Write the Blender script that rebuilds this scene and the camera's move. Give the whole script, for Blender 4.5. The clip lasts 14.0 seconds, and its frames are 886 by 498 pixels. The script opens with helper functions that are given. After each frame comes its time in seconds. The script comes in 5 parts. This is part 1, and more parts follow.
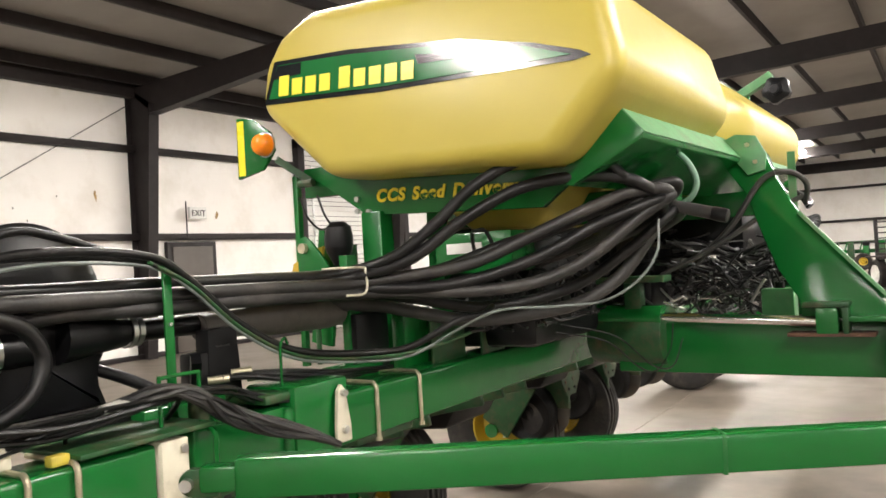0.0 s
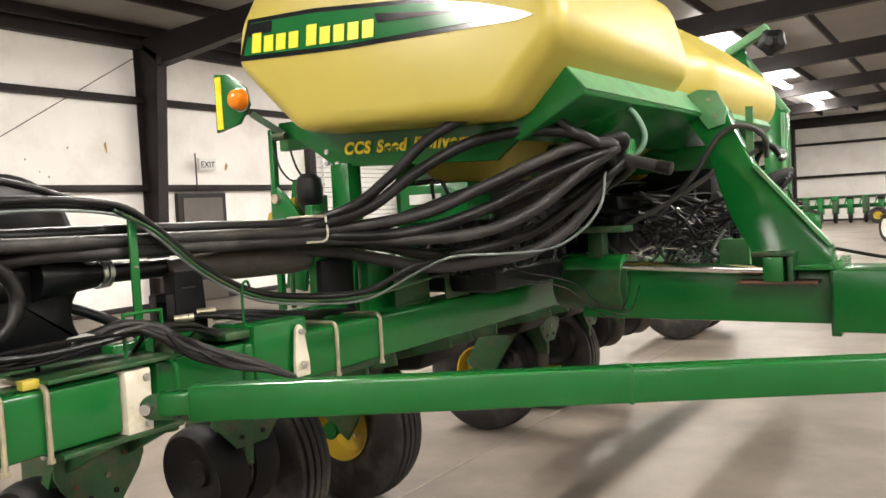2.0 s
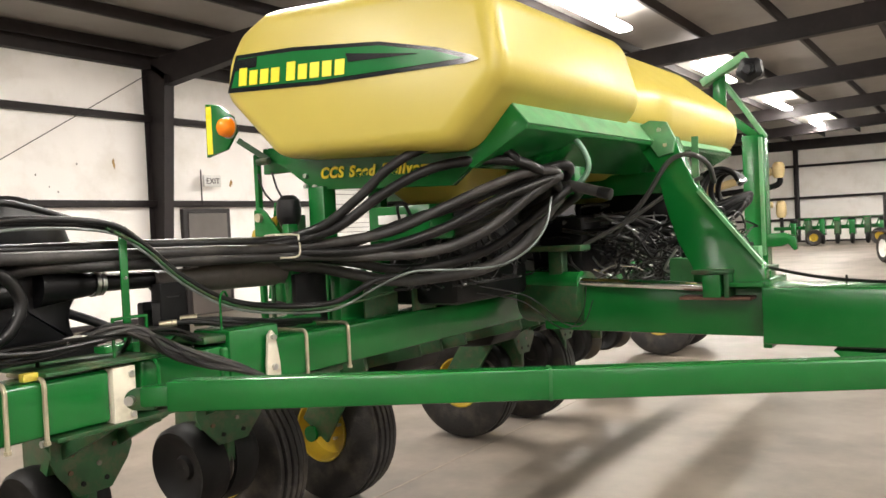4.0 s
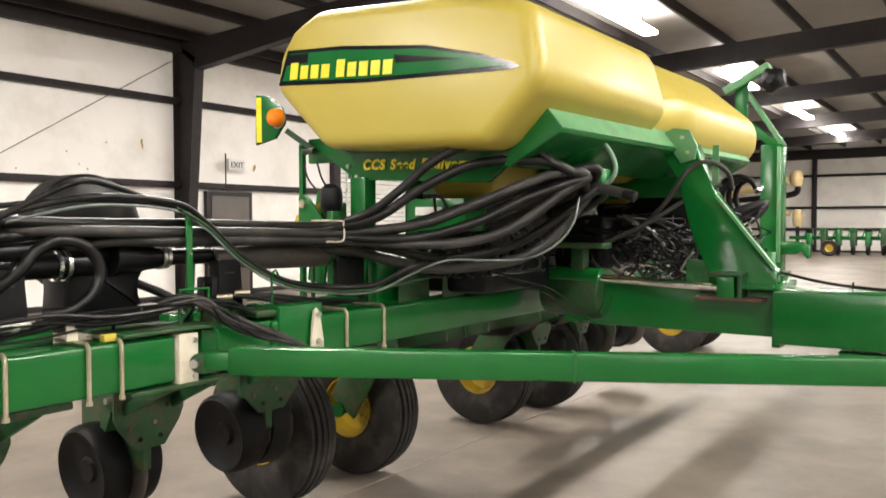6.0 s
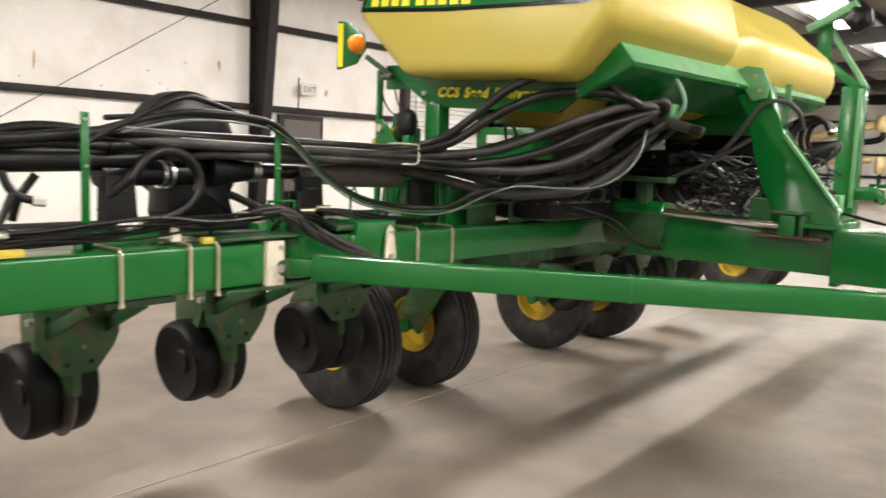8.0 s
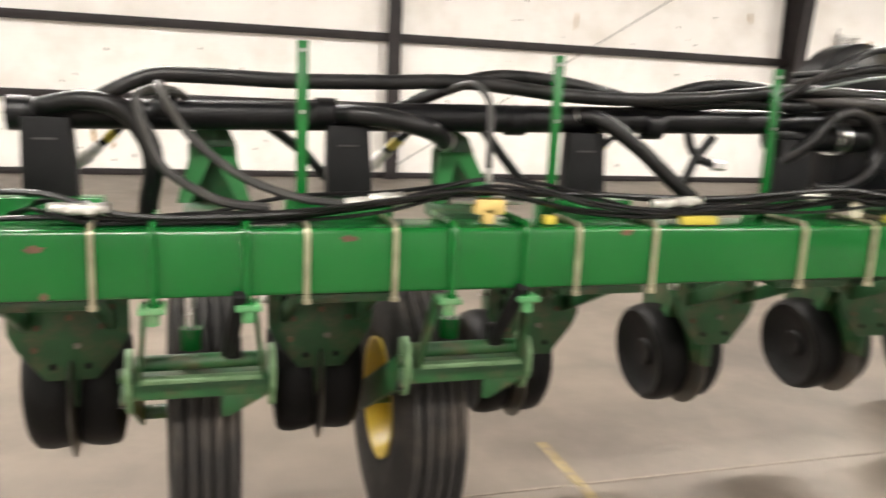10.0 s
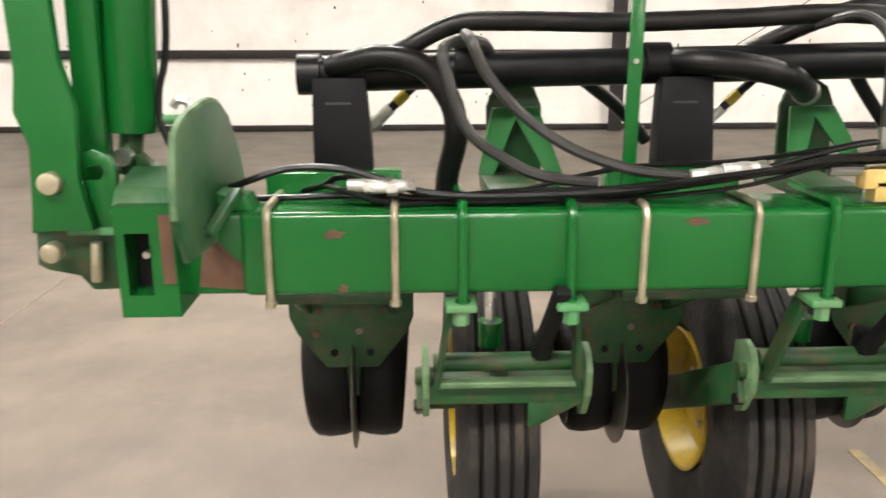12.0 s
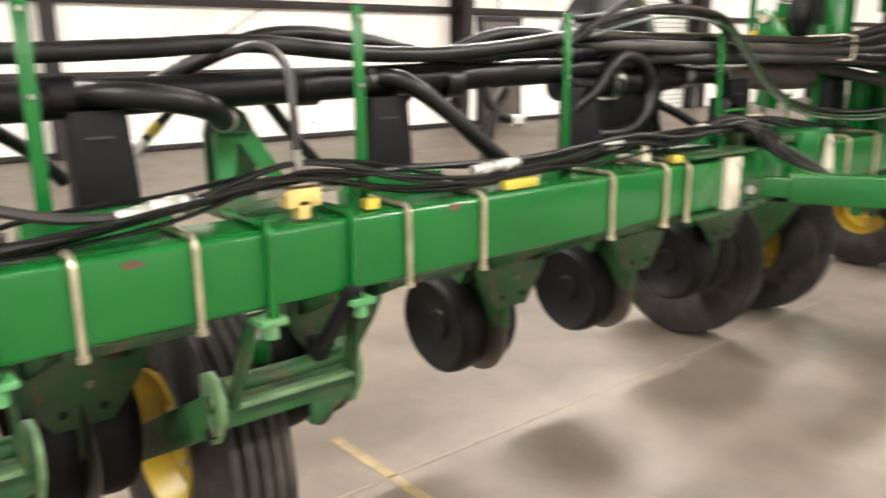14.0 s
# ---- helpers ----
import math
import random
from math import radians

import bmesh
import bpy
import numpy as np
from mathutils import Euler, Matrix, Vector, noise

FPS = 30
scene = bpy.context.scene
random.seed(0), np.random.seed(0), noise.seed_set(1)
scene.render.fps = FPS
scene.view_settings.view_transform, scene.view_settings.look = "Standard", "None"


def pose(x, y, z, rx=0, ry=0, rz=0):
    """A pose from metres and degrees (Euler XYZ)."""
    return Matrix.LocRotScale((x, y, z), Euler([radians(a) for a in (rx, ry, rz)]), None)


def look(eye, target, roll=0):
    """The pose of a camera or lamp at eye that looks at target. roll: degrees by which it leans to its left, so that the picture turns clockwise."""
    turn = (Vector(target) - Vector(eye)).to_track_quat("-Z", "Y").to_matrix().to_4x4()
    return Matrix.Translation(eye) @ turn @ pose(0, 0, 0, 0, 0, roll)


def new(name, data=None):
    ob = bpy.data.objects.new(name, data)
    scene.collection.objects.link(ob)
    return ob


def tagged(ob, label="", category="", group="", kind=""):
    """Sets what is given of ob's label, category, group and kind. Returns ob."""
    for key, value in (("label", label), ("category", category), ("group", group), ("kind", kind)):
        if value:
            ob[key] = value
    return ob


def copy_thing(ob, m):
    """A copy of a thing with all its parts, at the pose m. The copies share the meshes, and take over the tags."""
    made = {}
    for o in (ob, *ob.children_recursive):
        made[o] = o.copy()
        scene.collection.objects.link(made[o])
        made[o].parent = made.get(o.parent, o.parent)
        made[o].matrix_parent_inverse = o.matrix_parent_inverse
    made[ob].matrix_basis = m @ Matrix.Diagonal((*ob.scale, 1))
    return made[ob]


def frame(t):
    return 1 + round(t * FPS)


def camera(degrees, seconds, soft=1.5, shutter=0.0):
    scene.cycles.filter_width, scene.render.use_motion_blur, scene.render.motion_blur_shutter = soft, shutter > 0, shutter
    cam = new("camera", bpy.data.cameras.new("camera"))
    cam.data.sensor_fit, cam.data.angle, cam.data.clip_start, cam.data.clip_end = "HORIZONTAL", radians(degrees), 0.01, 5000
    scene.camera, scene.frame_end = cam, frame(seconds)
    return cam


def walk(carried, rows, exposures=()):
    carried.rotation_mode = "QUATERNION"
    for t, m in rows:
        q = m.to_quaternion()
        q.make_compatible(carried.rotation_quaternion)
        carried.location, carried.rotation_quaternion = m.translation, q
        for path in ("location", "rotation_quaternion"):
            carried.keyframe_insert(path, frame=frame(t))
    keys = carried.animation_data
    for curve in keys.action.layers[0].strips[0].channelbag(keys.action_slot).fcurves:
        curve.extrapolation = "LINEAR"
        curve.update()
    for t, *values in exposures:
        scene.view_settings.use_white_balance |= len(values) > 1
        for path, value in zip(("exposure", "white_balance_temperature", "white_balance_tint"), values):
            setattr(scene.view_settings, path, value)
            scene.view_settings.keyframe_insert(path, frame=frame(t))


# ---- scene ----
cam = camera(58.1, 14.0, shutter=0.5)
PATH = [
    (0, (0.355, 0.47, 1.688), (-0.714, 2.16, 1.715), -3.4),
    (0.5, (0.436, 0.468, 1.689), (-0.62, 2.166, 1.662), -2.7),
    (1, (0.559, 0.469, 1.667), (-0.513, 2.155, 1.578), -2.2),
    (1.5, (0.627, 0.437, 1.671), (-0.488, 2.095, 1.591), -2.3),
    (2, (0.654, 0.433, 1.665), (-0.454, 2.095, 1.575), -3.2),
    (2.5, (0.708, 0.379, 1.666), (-0.377, 2.058, 1.597), -3.6),
    (5, (1.131, 0.158, 1.67), (-0.035, 1.783, 1.641), -1.4),
    (5.5, (1.101, 0.074, 1.676), (-0.061, 1.701, 1.657), -0.2),
    (6, (1.087, -0.021, 1.666), (-0.062, 1.614, 1.602), -0.1),
    (6.5, (1.103, -0.061, 1.647), (-0.036, 1.575, 1.49), 0.1),
    (7, (1.174, -0.066, 1.646), (0.024, 1.557, 1.437), 1.1),
    (7.2, (1.215, -0.062, 1.641), (0.058, 1.555, 1.423), 1.6),
    (9.3, (0.939, -0.528, 1.632), (-0.726, 0.535, 1.316), 2.2),
    (9.5, (0.843, -0.535, 1.623), (-0.89, 0.403, 1.278), 2.3),
    (9.8, (0.713, -0.584, 1.629), (-1.108, 0.152, 1.251), 2.5),
    (10, (0.633, -0.603, 1.62), (-1.243, -0.031, 1.233), 2.6),
    (10.5, (0.458, -0.789, 1.616), (-1.471, -0.515, 1.168), 1.2),
    (10.6, (0.429, -0.831, 1.612), (-1.506, -0.598, 1.162), 0.7),
    (11, (0.352, -0.941, 1.6), (-1.584, -0.813, 1.117), 0.1),
    (11.5, (0.267, -0.933, 1.599), (-1.663, -0.884, 1.076), -0.2),
    (12, (0.185, -0.824, 1.603), (-1.745, -0.752, 1.086), -0.1),
    (12.5, (0.167, -0.744, 1.596), (-1.753, -0.489, 1.097), 0.2),
    (13, (0.166, -0.713, 1.599), (-1.705, -0.213, 1.099), 0.6),
    (13.5, (0.148, -0.722, 1.615), (-1.599, 0.130, 1.145), 0.0),
    (14, (0.134, -0.716, 1.623), (-1.371, 0.513, 1.146), -0.5),
]
walk(cam, [(t, look(eye, target, roll)) for t, eye, target, roll in PATH],
     exposures=[(0, 0.50), (2.5, 0.48), (5, 0.54), (6, 0.41), (7, 0.39), (9.5, 0.48), (11.5, 0.53), (12, 0.46), (13, 0.60), (13.5, 0.68), (14, 0.78)])

# ---- world and light ----
world = bpy.data.worlds.new("world")
world.use_nodes = True
scene.world = world
wbg = world.node_tree.nodes["Background"]
wbg.inputs[0].default_value = (0.9, 0.95, 1.0, 1)
wbg.inputs[1].default_value = 0.01
LAMP_WATTS = 245.0

# ---- materials ----
def material(name, base, rough=0.5, metal=0.0, var=0.12, scale=6.0, bump=0.0, bscale=60.0, coat=0.0, dirt=None, dscale=2.5, damt=0.0, spec=0.5, rvar=0.11):
    m = bpy.data.materials.new(name)
    m.use_nodes = True
    nt = m.node_tree
    b = nt.nodes["Principled BSDF"]
    b.inputs["Metallic"].default_value = metal
    b.inputs["Coat Weight"].default_value = coat
    b.inputs["Specular IOR Level"].default_value = spec
    co = nt.nodes.new("ShaderNodeTexCoord")
    n1 = nt.nodes.new("ShaderNodeTexNoise")
    n1.inputs["Scale"].default_value = scale
    n1.inputs["Detail"].default_value = 6
    nt.links.new(co.outputs["Object"], n1.inputs["Vector"])
    r1 = nt.nodes.new("ShaderNodeValToRGB")
    r1.color_ramp.elements[0].position, r1.color_ramp.elements[1].position = 0.3, 0.7
    lo = [c * (1 - var) for c in base]
    hi = [min(1, c * (1 + var)) for c in base]
    r1.color_ramp.elements[0].color, r1.color_ramp.elements[1].color = (*lo, 1), (*hi, 1)
    nt.links.new(n1.outputs["Fac"], r1.inputs["Fac"])
    col = r1.outputs["Color"]
    n2 = nt.nodes.new("ShaderNodeTexNoise")
    n2.inputs["Scale"].default_value = dscale
    n2.inputs["Detail"].default_value = 8
    n2.inputs["Roughness"].default_value = 0.65
    nt.links.new(co.outputs["Object"], n2.inputs["Vector"])
    if dirt:
        r2 = nt.nodes.new("ShaderNodeValToRGB")
        r2.color_ramp.elements[0].position, r2.color_ramp.elements[1].position = 0.48, 0.72
        r2.color_ramp.elements[0].color, r2.color_ramp.elements[1].color = (0, 0, 0, 1), (damt, damt, damt, 1)
        nt.links.new(n2.outputs["Fac"], r2.inputs["Fac"])
        mx = nt.nodes.new("ShaderNodeMix")
        mx.data_type = "RGBA"
        nt.links.new(r2.outputs["Color"], mx.inputs["Factor"])
        nt.links.new(col, mx.inputs["A"])
        mx.inputs["B"].default_value = (*dirt, 1)
        col = mx.outputs["Result"]
    nt.links.new(col, b.inputs["Base Color"])
    rr = nt.nodes.new("ShaderNodeMapRange")
    rr.inputs["To Min"].default_value, rr.inputs["To Max"].default_value = max(0.02, rough - rvar), min(1, rough + rvar)
    nt.links.new(n2.outputs["Fac"], rr.inputs["Value"])
    nt.links.new(rr.outputs["Result"], b.inputs["Roughness"])
    if bump:
        n3 = nt.nodes.new("ShaderNodeTexNoise")
        n3.inputs["Scale"].default_value = bscale
        n3.inputs["Detail"].default_value = 4
        nt.links.new(co.outputs["Object"], n3.inputs["Vector"])
        bp = nt.nodes.new("ShaderNodeBump")
        bp.inputs["Strength"].default_value = bump
        bp.inputs["Distance"].default_value = 0.01
        nt.links.new(n3.outputs["Fac"], bp.inputs["Height"])
        nt.links.new(bp.outputs["Normal"], b.inputs["Normal"])
    return m


def glow(name, color, strength):
    m = bpy.data.materials.new(name)
    m.use_nodes = True
    b = m.node_tree.nodes["Principled BSDF"]
    b.inputs["Base Color"].default_value = (*color, 1)
    b.inputs["Emission Color"].default_value = (*color, 1)
    b.inputs["Emission Strength"].default_value = strength
    return m


GREEN = material("green_paint", (0.0045, 0.112, 0.0185), 0.22, var=0.12, scale=3, bump=0.04, bscale=40, dirt=(0.04, 0.09, 0.035), dscale=3.0, damt=0.15, rvar=0.03)
GREEN_DUSTY = material("dusty_green_paint", (0.008, 0.058, 0.0145), 0.48, var=0.3, scale=9, bump=0.1, bscale=50, dirt=(0.085, 0.062, 0.033), dscale=14, damt=0.9)
# Paint of scuffed edges; on the tank rail it stands in for lamplight.
GREEN_PALE = material("scuffed_and_lit_green", (0.075, 0.25, 0.095), 0.45, var=0.2, scale=12, bump=0.08, dirt=(0.2, 0.22, 0.14), dscale=9, damt=0.6)
GREEN_MATT = material("matt_green_paint", (0.008, 0.11, 0.021), 0.6, var=0.15, scale=6, bump=0.05, bscale=40, dirt=(0.05, 0.09, 0.04), dscale=5, damt=0.4, spec=0.3)
YELLOW = material("yellow_polyethylene", (0.45, 0.365, 0.062), 0.4, var=0.04, scale=2.5, bump=0.05, bscale=25, dirt=(0.45, 0.36, 0.08), dscale=4, damt=0.3)
RIM_YELLOW = material("yellow_rim_paint", (0.5, 0.345, 0.022), 0.4, var=0.12, scale=9, dirt=(0.2, 0.15, 0.06), dscale=9, damt=0.65)
RUBBER = material("black_hose_rubber", (0.0045, 0.0044, 0.0048), 0.4, var=0.3, scale=10, bump=0.1, bscale=70, dirt=(0.024, 0.021, 0.02), dscale=5, damt=0.6, spec=0.34)
HOSE_GREY = material("grey_hose_rubber", (0.03, 0.029, 0.028), 0.5, var=0.2, scale=10, bump=0.1, bscale=80, dirt=(0.075, 0.07, 0.062), dscale=7, damt=0.6)
PLASTIC = material("black_plastic", (0.0035, 0.0035, 0.0042), 0.36, var=0.2, scale=7, bump=0.04, dirt=(0.02, 0.019, 0.019), dscale=4, damt=0.35, spec=0.25)
TYRE = material("tyre_rubber", (0.011, 0.0095, 0.0085), 0.75, var=0.35, scale=9, bump=0.3, bscale=50, dirt=(0.07, 0.056, 0.044), dscale=5, damt=0.8)
GAUGE = material("gauge_wheel_rubber", (0.004, 0.0038, 0.0038), 0.55, var=0.3, scale=8, bump=0.12, bscale=40, dirt=(0.014, 0.0125, 0.011), dscale=7, damt=0.5, spec=0.2)
ZINC = material("zinc_plated_steel", (0.52, 0.47, 0.34), 0.42, metal=0.75, var=0.2, scale=20, bump=0.05, dirt=(0.3, 0.26, 0.18), dscale=14, damt=0.6)
STEEL = material("bright_steel", (0.62, 0.62, 0.6), 0.3, metal=1.0, var=0.1, scale=20, bump=0.03)
CHROME = material("chromed_rod", (0.85, 0.85, 0.86), 0.26, metal=1.0, var=0.03)
ROD = material("bright_polished_rod", (0.9, 0.9, 0.89), 0.14, metal=1.0, var=0.04, scale=20)
DISC = material("opener_disc_steel", (0.15, 0.14, 0.125), 0.4, metal=0.6, var=0.2, scale=10, dirt=(0.2, 0.14, 0.09), dscale=9, damt=0.5)
BRASS = material("brass_fitting", (0.66, 0.48, 0.17), 0.5, metal=0.25, var=0.15, scale=20)
RUST = material("rusty_steel", (0.10, 0.052, 0.03), 0.8, var=0.4, scale=14, bump=0.3, bscale=60)
CREAM = material("cream_painted_plate", (0.62, 0.58, 0.46), 0.5, var=0.1, scale=12, dirt=(0.3, 0.26, 0.18), dscale=9, damt=0.6)
LABEL_WHITE = material("white_label", (0.75, 0.74, 0.7), 0.5, var=0.05, scale=20)
TAG_YELLOW = material("yellow_tag", (0.50, 0.40, 0.045), 0.55, var=0.15, scale=20, dirt=(0.4, 0.33, 0.1), dscale=30, damt=0.5)
DECAL_GREEN = material("green_decal_vinyl", (0.008, 0.13, 0.03), 0.13, var=0.05, scale=4)
DECAL_BLACK = material("black_decal_vinyl", (0.008, 0.01, 0.012), 0.13, var=0.05, scale=4)
DECAL_YELLOW = material("yellow_decal_vinyl", (0.85, 0.72, 0.03), 0.3, var=0.03, scale=4)
AMBER = material("amber_lens", (0.95, 0.25, 0.01), 0.15, var=0.1, scale=30)
DUCT = material("dusty_grey_duct", (0.07, 0.06, 0.053), 0.55, var=0.25, scale=7, bump=0.1, bscale=40, dirt=(0.14, 0.12, 0.10), dscale=6, damt=0.7)
HOSE_DUSTY = material("dust_coated_hose", (0.014, 0.013, 0.013), 0.5, var=0.35, scale=8, bump=0.14, bscale=60, dirt=(0.07, 0.062, 0.056), dscale=5, damt=0.8)
WORN = material("worn_pale_green_edge", (0.10, 0.175, 0.085), 0.55, var=0.3, scale=14, bump=0.1, dirt=(0.05, 0.12, 0.04), dscale=16, damt=0.8)
HOOK = material("greyed_green_rod", (0.17, 0.29, 0.21), 0.45, var=0.15, scale=12)
BRACKET = material("matt_black_sheet", (0.006, 0.006, 0.0065), 0.6, var=0.25, scale=9, bump=0.05, dirt=(0.016, 0.015, 0.014), dscale=6, damt=0.4, spec=0.2)
COUPLER = material("dull_plated_coupler", (0.66, 0.65, 0.62), 0.42, metal=0.6, var=0.2, scale=30, dirt=(0.34, 0.31, 0.27), dscale=25, damt=0.5)
FIN = material("dust_hazed_green_paint", (0.014, 0.085, 0.028), 0.45, var=0.2, scale=5, bump=0.05, dirt=(0.15, 0.21, 0.12), dscale=3.6, damt=0.8)
SPECK = material("dark_wall_speck", (0.10, 0.08, 0.06), 0.8, var=0.3, scale=20)
CONCRETE = material("polished_concrete", (0.176, 0.146, 0.118), 0.52, var=0.16, scale=2.6, bump=0.03, bscale=9, dirt=(0.094, 0.078, 0.064), dscale=0.6, damt=1.0, spec=0.5, rvar=0.05)
JOINT = material("joint_filler", (0.205, 0.172, 0.14), 0.6, var=0.15, scale=12)
FLOOR_YELLOW = material("worn_yellow_floor_paint", (0.27, 0.21, 0.10), 0.6, var=0.25, scale=12, dirt=(0.185, 0.155, 0.12), dscale=16, damt=1.0)
WALL = material("white_insulation_facing", (0.92, 0.885, 0.84), 0.55, var=0.03, scale=1.2, bump=0.12, bscale=2.2, dirt=(0.70, 0.64, 0.56), dscale=1.1, damt=0.5)
# White insulation; the dimness under the roof is put into this grey.
CEIL = material("shade_greyed_roof_insulation", (0.30, 0.283, 0.26), 0.6, var=0.06, scale=1.5, bump=0.12, bscale=2.0, dirt=(0.32, 0.30, 0.27), dscale=0.8, damt=0.6)
IRON = material("dark_primed_steel", (0.017, 0.013, 0.013), 0.55, var=0.2, scale=3, dirt=(0.035, 0.028, 0.027), dscale=4, damt=0.5, spec=0.3)
DOOR_BROWN = material("brown_door_paint", (0.09, 0.075, 0.065), 0.5, var=0.08, scale=4)
STAIN = material("brown_wall_stain", (0.42, 0.27, 0.10), 0.7, var=0.4, scale=14)
FAR_CREAM = material("cream_machine_paint", (0.62, 0.48, 0.24), 0.45, var=0.08, scale=3)
LAMP_GLOW = glow("lamp_diffuser", (1.0, 0.95, 0.89), 66.0)


# ---- mesh tools ----
def V(*a):
    return Vector(a)


def box(bm, x0, x1, y0, y1, z0, z1, bevel=0.0, m=None, seg=2):
    r = bmesh.ops.create_cube(bm, size=1.0)
    vs = r["verts"]
    for v in vs:
        v.co = V(x0 + (v.co.x + 0.5) * (x1 - x0), y0 + (v.co.y + 0.5) * (y1 - y0), z0 + (v.co.z + 0.5) * (z1 - z0))
    if m:
        bmesh.ops.transform(bm, matrix=m, verts=vs)
    if bevel:
        es = list({e for v in vs for e in v.link_edges})
        bmesh.ops.bevel(bm, geom=es, offset=bevel, segments=seg, profile=0.5, affect="EDGES")
    return bm


def rod(bm, p0, p1, r, seg=16, r2=None, bevel=0.0):
    p0, p1 = Vector(p0), Vector(p1)
    d = p1 - p0
    m = Matrix.Translation((p0 + p1) / 2) @ d.to_track_quat("Z", "Y").to_matrix().to_4x4()
    g = bmesh.ops.create_cone(bm, cap_ends=True, segments=seg, radius1=r, radius2=r if r2 is None else r2, depth=d.length, matrix=m)
    if bevel:
        es = [e for e in {e for v in g["verts"] for e in v.link_edges} if any(len(f.verts) > 4 for f in e.link_faces)]
        bmesh.ops.bevel(bm, geom=es, offset=bevel, segments=2, profile=0.5, affect="EDGES")
    return bm


def beam(bm, p0, p1, w, h, up=(0, 0, 1), bevel=0.0):
    """A bar of section w (sideways) x h (along up) from p0 to p1."""
    p0, p1 = Vector(p0), Vector(p1)
    f = (p1 - p0).normalized()
    s = f.cross(Vector(up)).normalized()
    u = s.cross(f)
    m = Matrix((f, s, u)).transposed().to_4x4()
    m.translation = p0
    return box(bm, 0, (p1 - p0).length, -w / 2, w / 2, -h / 2, h / 2, bevel, m)


def prism(bm, pts, axis, a, b, bevel=0.0):
    """A plate: the outline pts (two coordinates) drawn out along axis from a to b."""
    def at(p, c):
        return V(c, p[0], p[1]) if axis == "x" else V(p[0], c, p[1]) if axis == "y" else V(p[0], p[1], c)
    lo = [bm.verts.new(at(p, a)) for p in pts]
    hi = [bm.verts.new(at(p, b)) for p in pts]
    fs = [bm.faces.new(lo), bm.faces.new(hi)]
    n = len(pts)
    for i in range(n):
        fs.append(bm.faces.new((lo[i], lo[(i + 1) % n], hi[(i + 1) % n], hi[i])))
    bmesh.ops.recalc_face_normals(bm, faces=fs)
    if bevel:
        es = list({e for f in fs for e in f.edges})
        bmesh.ops.bevel(bm, geom=es, offset=bevel, segments=2, profile=0.5, affect="EDGES")
    return bm


def spline(pts, n=8):
    ps = [Vector(p) for p in pts]
    ps = [2 * ps[0] - ps[1]] + ps + [2 * ps[-1] - ps[-2]]
    out = []
    for i in range(1, len(ps) - 2):
        a, b, c, d = ps[i - 1:i + 3]
        for k in range(n):
            t = k / n
            out.append(0.5 * (2 * b + (c - a) * t + (2 * a - 5 * b + 4 * c - d) * t * t + (3 * b - 3 * c + d - a) * t ** 3))
    out.append(ps[-2])
    return out


def sweep(bm, pts, r, seg=8, n=8, smooth=True, ridge=0.0):
    path = spline(pts, n) if smooth else [Vector(p) for p in pts]
    rings, nrm = [], None
    for i, p in enumerate(path):
        t = (path[min(i + 1, len(path) - 1)] - path[max(i - 1, 0)]).normalized()
        if nrm is None:
            nrm = t.orthogonal().normalized()
        nrm = (nrm - t * nrm.dot(t)).normalized()
        bi = t.cross(nrm)
        rr = r * (1 + (ridge if i % 2 else 0))
        rings.append([bm.verts.new(p + rr * (math.cos(2 * math.pi * k / seg) * nrm + math.sin(2 * math.pi * k / seg) * bi)) for k in range(seg)])
    for a, b in zip(rings, rings[1:]):
        for k in range(seg):
            bm.faces.new((a[k], a[(k + 1) % seg], b[(k + 1) % seg], b[k]))
    bm.faces.new(rings[0][::-1])
    bm.faces.new(rings[-1])
    return bm


def lathe(bm, profile, centre, axis="y", seg=40):
    """Turn the outline (radius, along) about an axis through centre."""
    c = Vector(centre)
    rings = []
    for rad, al in profile:
        ring = []
        for k in range(seg):
            a = 2 * math.pi * k / seg
            u, w = rad * math.cos(a), rad * math.sin(a)
            ring.append(bm.verts.new(c + (V(u, al, w) if axis == "y" else V(al, u, w) if axis == "x" else V(u, w, al))))
        rings.append(ring)
    fs = []
    for a, b in zip(rings, rings[1:]):
        for k in range(seg):
            fs.append(bm.faces.new((a[k], a[(k + 1) % seg], b[(k + 1) % seg], b[k])))
    bmesh.ops.recalc_face_normals(bm, faces=fs)
    return bm


def mesh_of(name, bm, mat, smooth=True):
    me = bpy.data.meshes.new(name)
    bm.to_mesh(me)
    bm.free()
    me.materials.append(mat)
    if smooth:
        me.polygons.foreach_set("use_smooth", [True] * len(me.polygons))
        me.set_sharp_from_angle(angle=radians(38))
    return me


def part(name, bm, mat, parent=None, label=""):
    ob = new(name, mesh_of(name, bm, mat))
    if parent:
        ob.parent = parent
    if label:
        ob["label"] = label
    return ob


def thing(name, label, category, group="", kind="", at=(0, 0, 0)):
    ob = new(name)
    ob.location = at
    ob.empty_display_size = 0.1
    return tagged(ob, label, category, group, kind)


def solid(name, bm, mat, label, category, group="", kind=""):
    return tagged(part(name, bm, mat), label, category, group, kind)


B = bmesh.new


def lettering(text, size, thick, shear=0.0, bold=0.0, spacing=1.0):
    """Letters as a mesh in the x-y plane, from the built-in font."""
    cu = bpy.data.curves.new("letters", "FONT")
    cu.body, cu.size, cu.extrude, cu.shear, cu.offset, cu.space_character = text, size, thick / 2, shear, bold, spacing
    ob = bpy.data.objects.new("letters", cu)
    me = bpy.data.meshes.new_from_object(ob)
    bm = bmesh.new()
    bm.from_mesh(me)
    bpy.data.objects.remove(ob)
    return bm

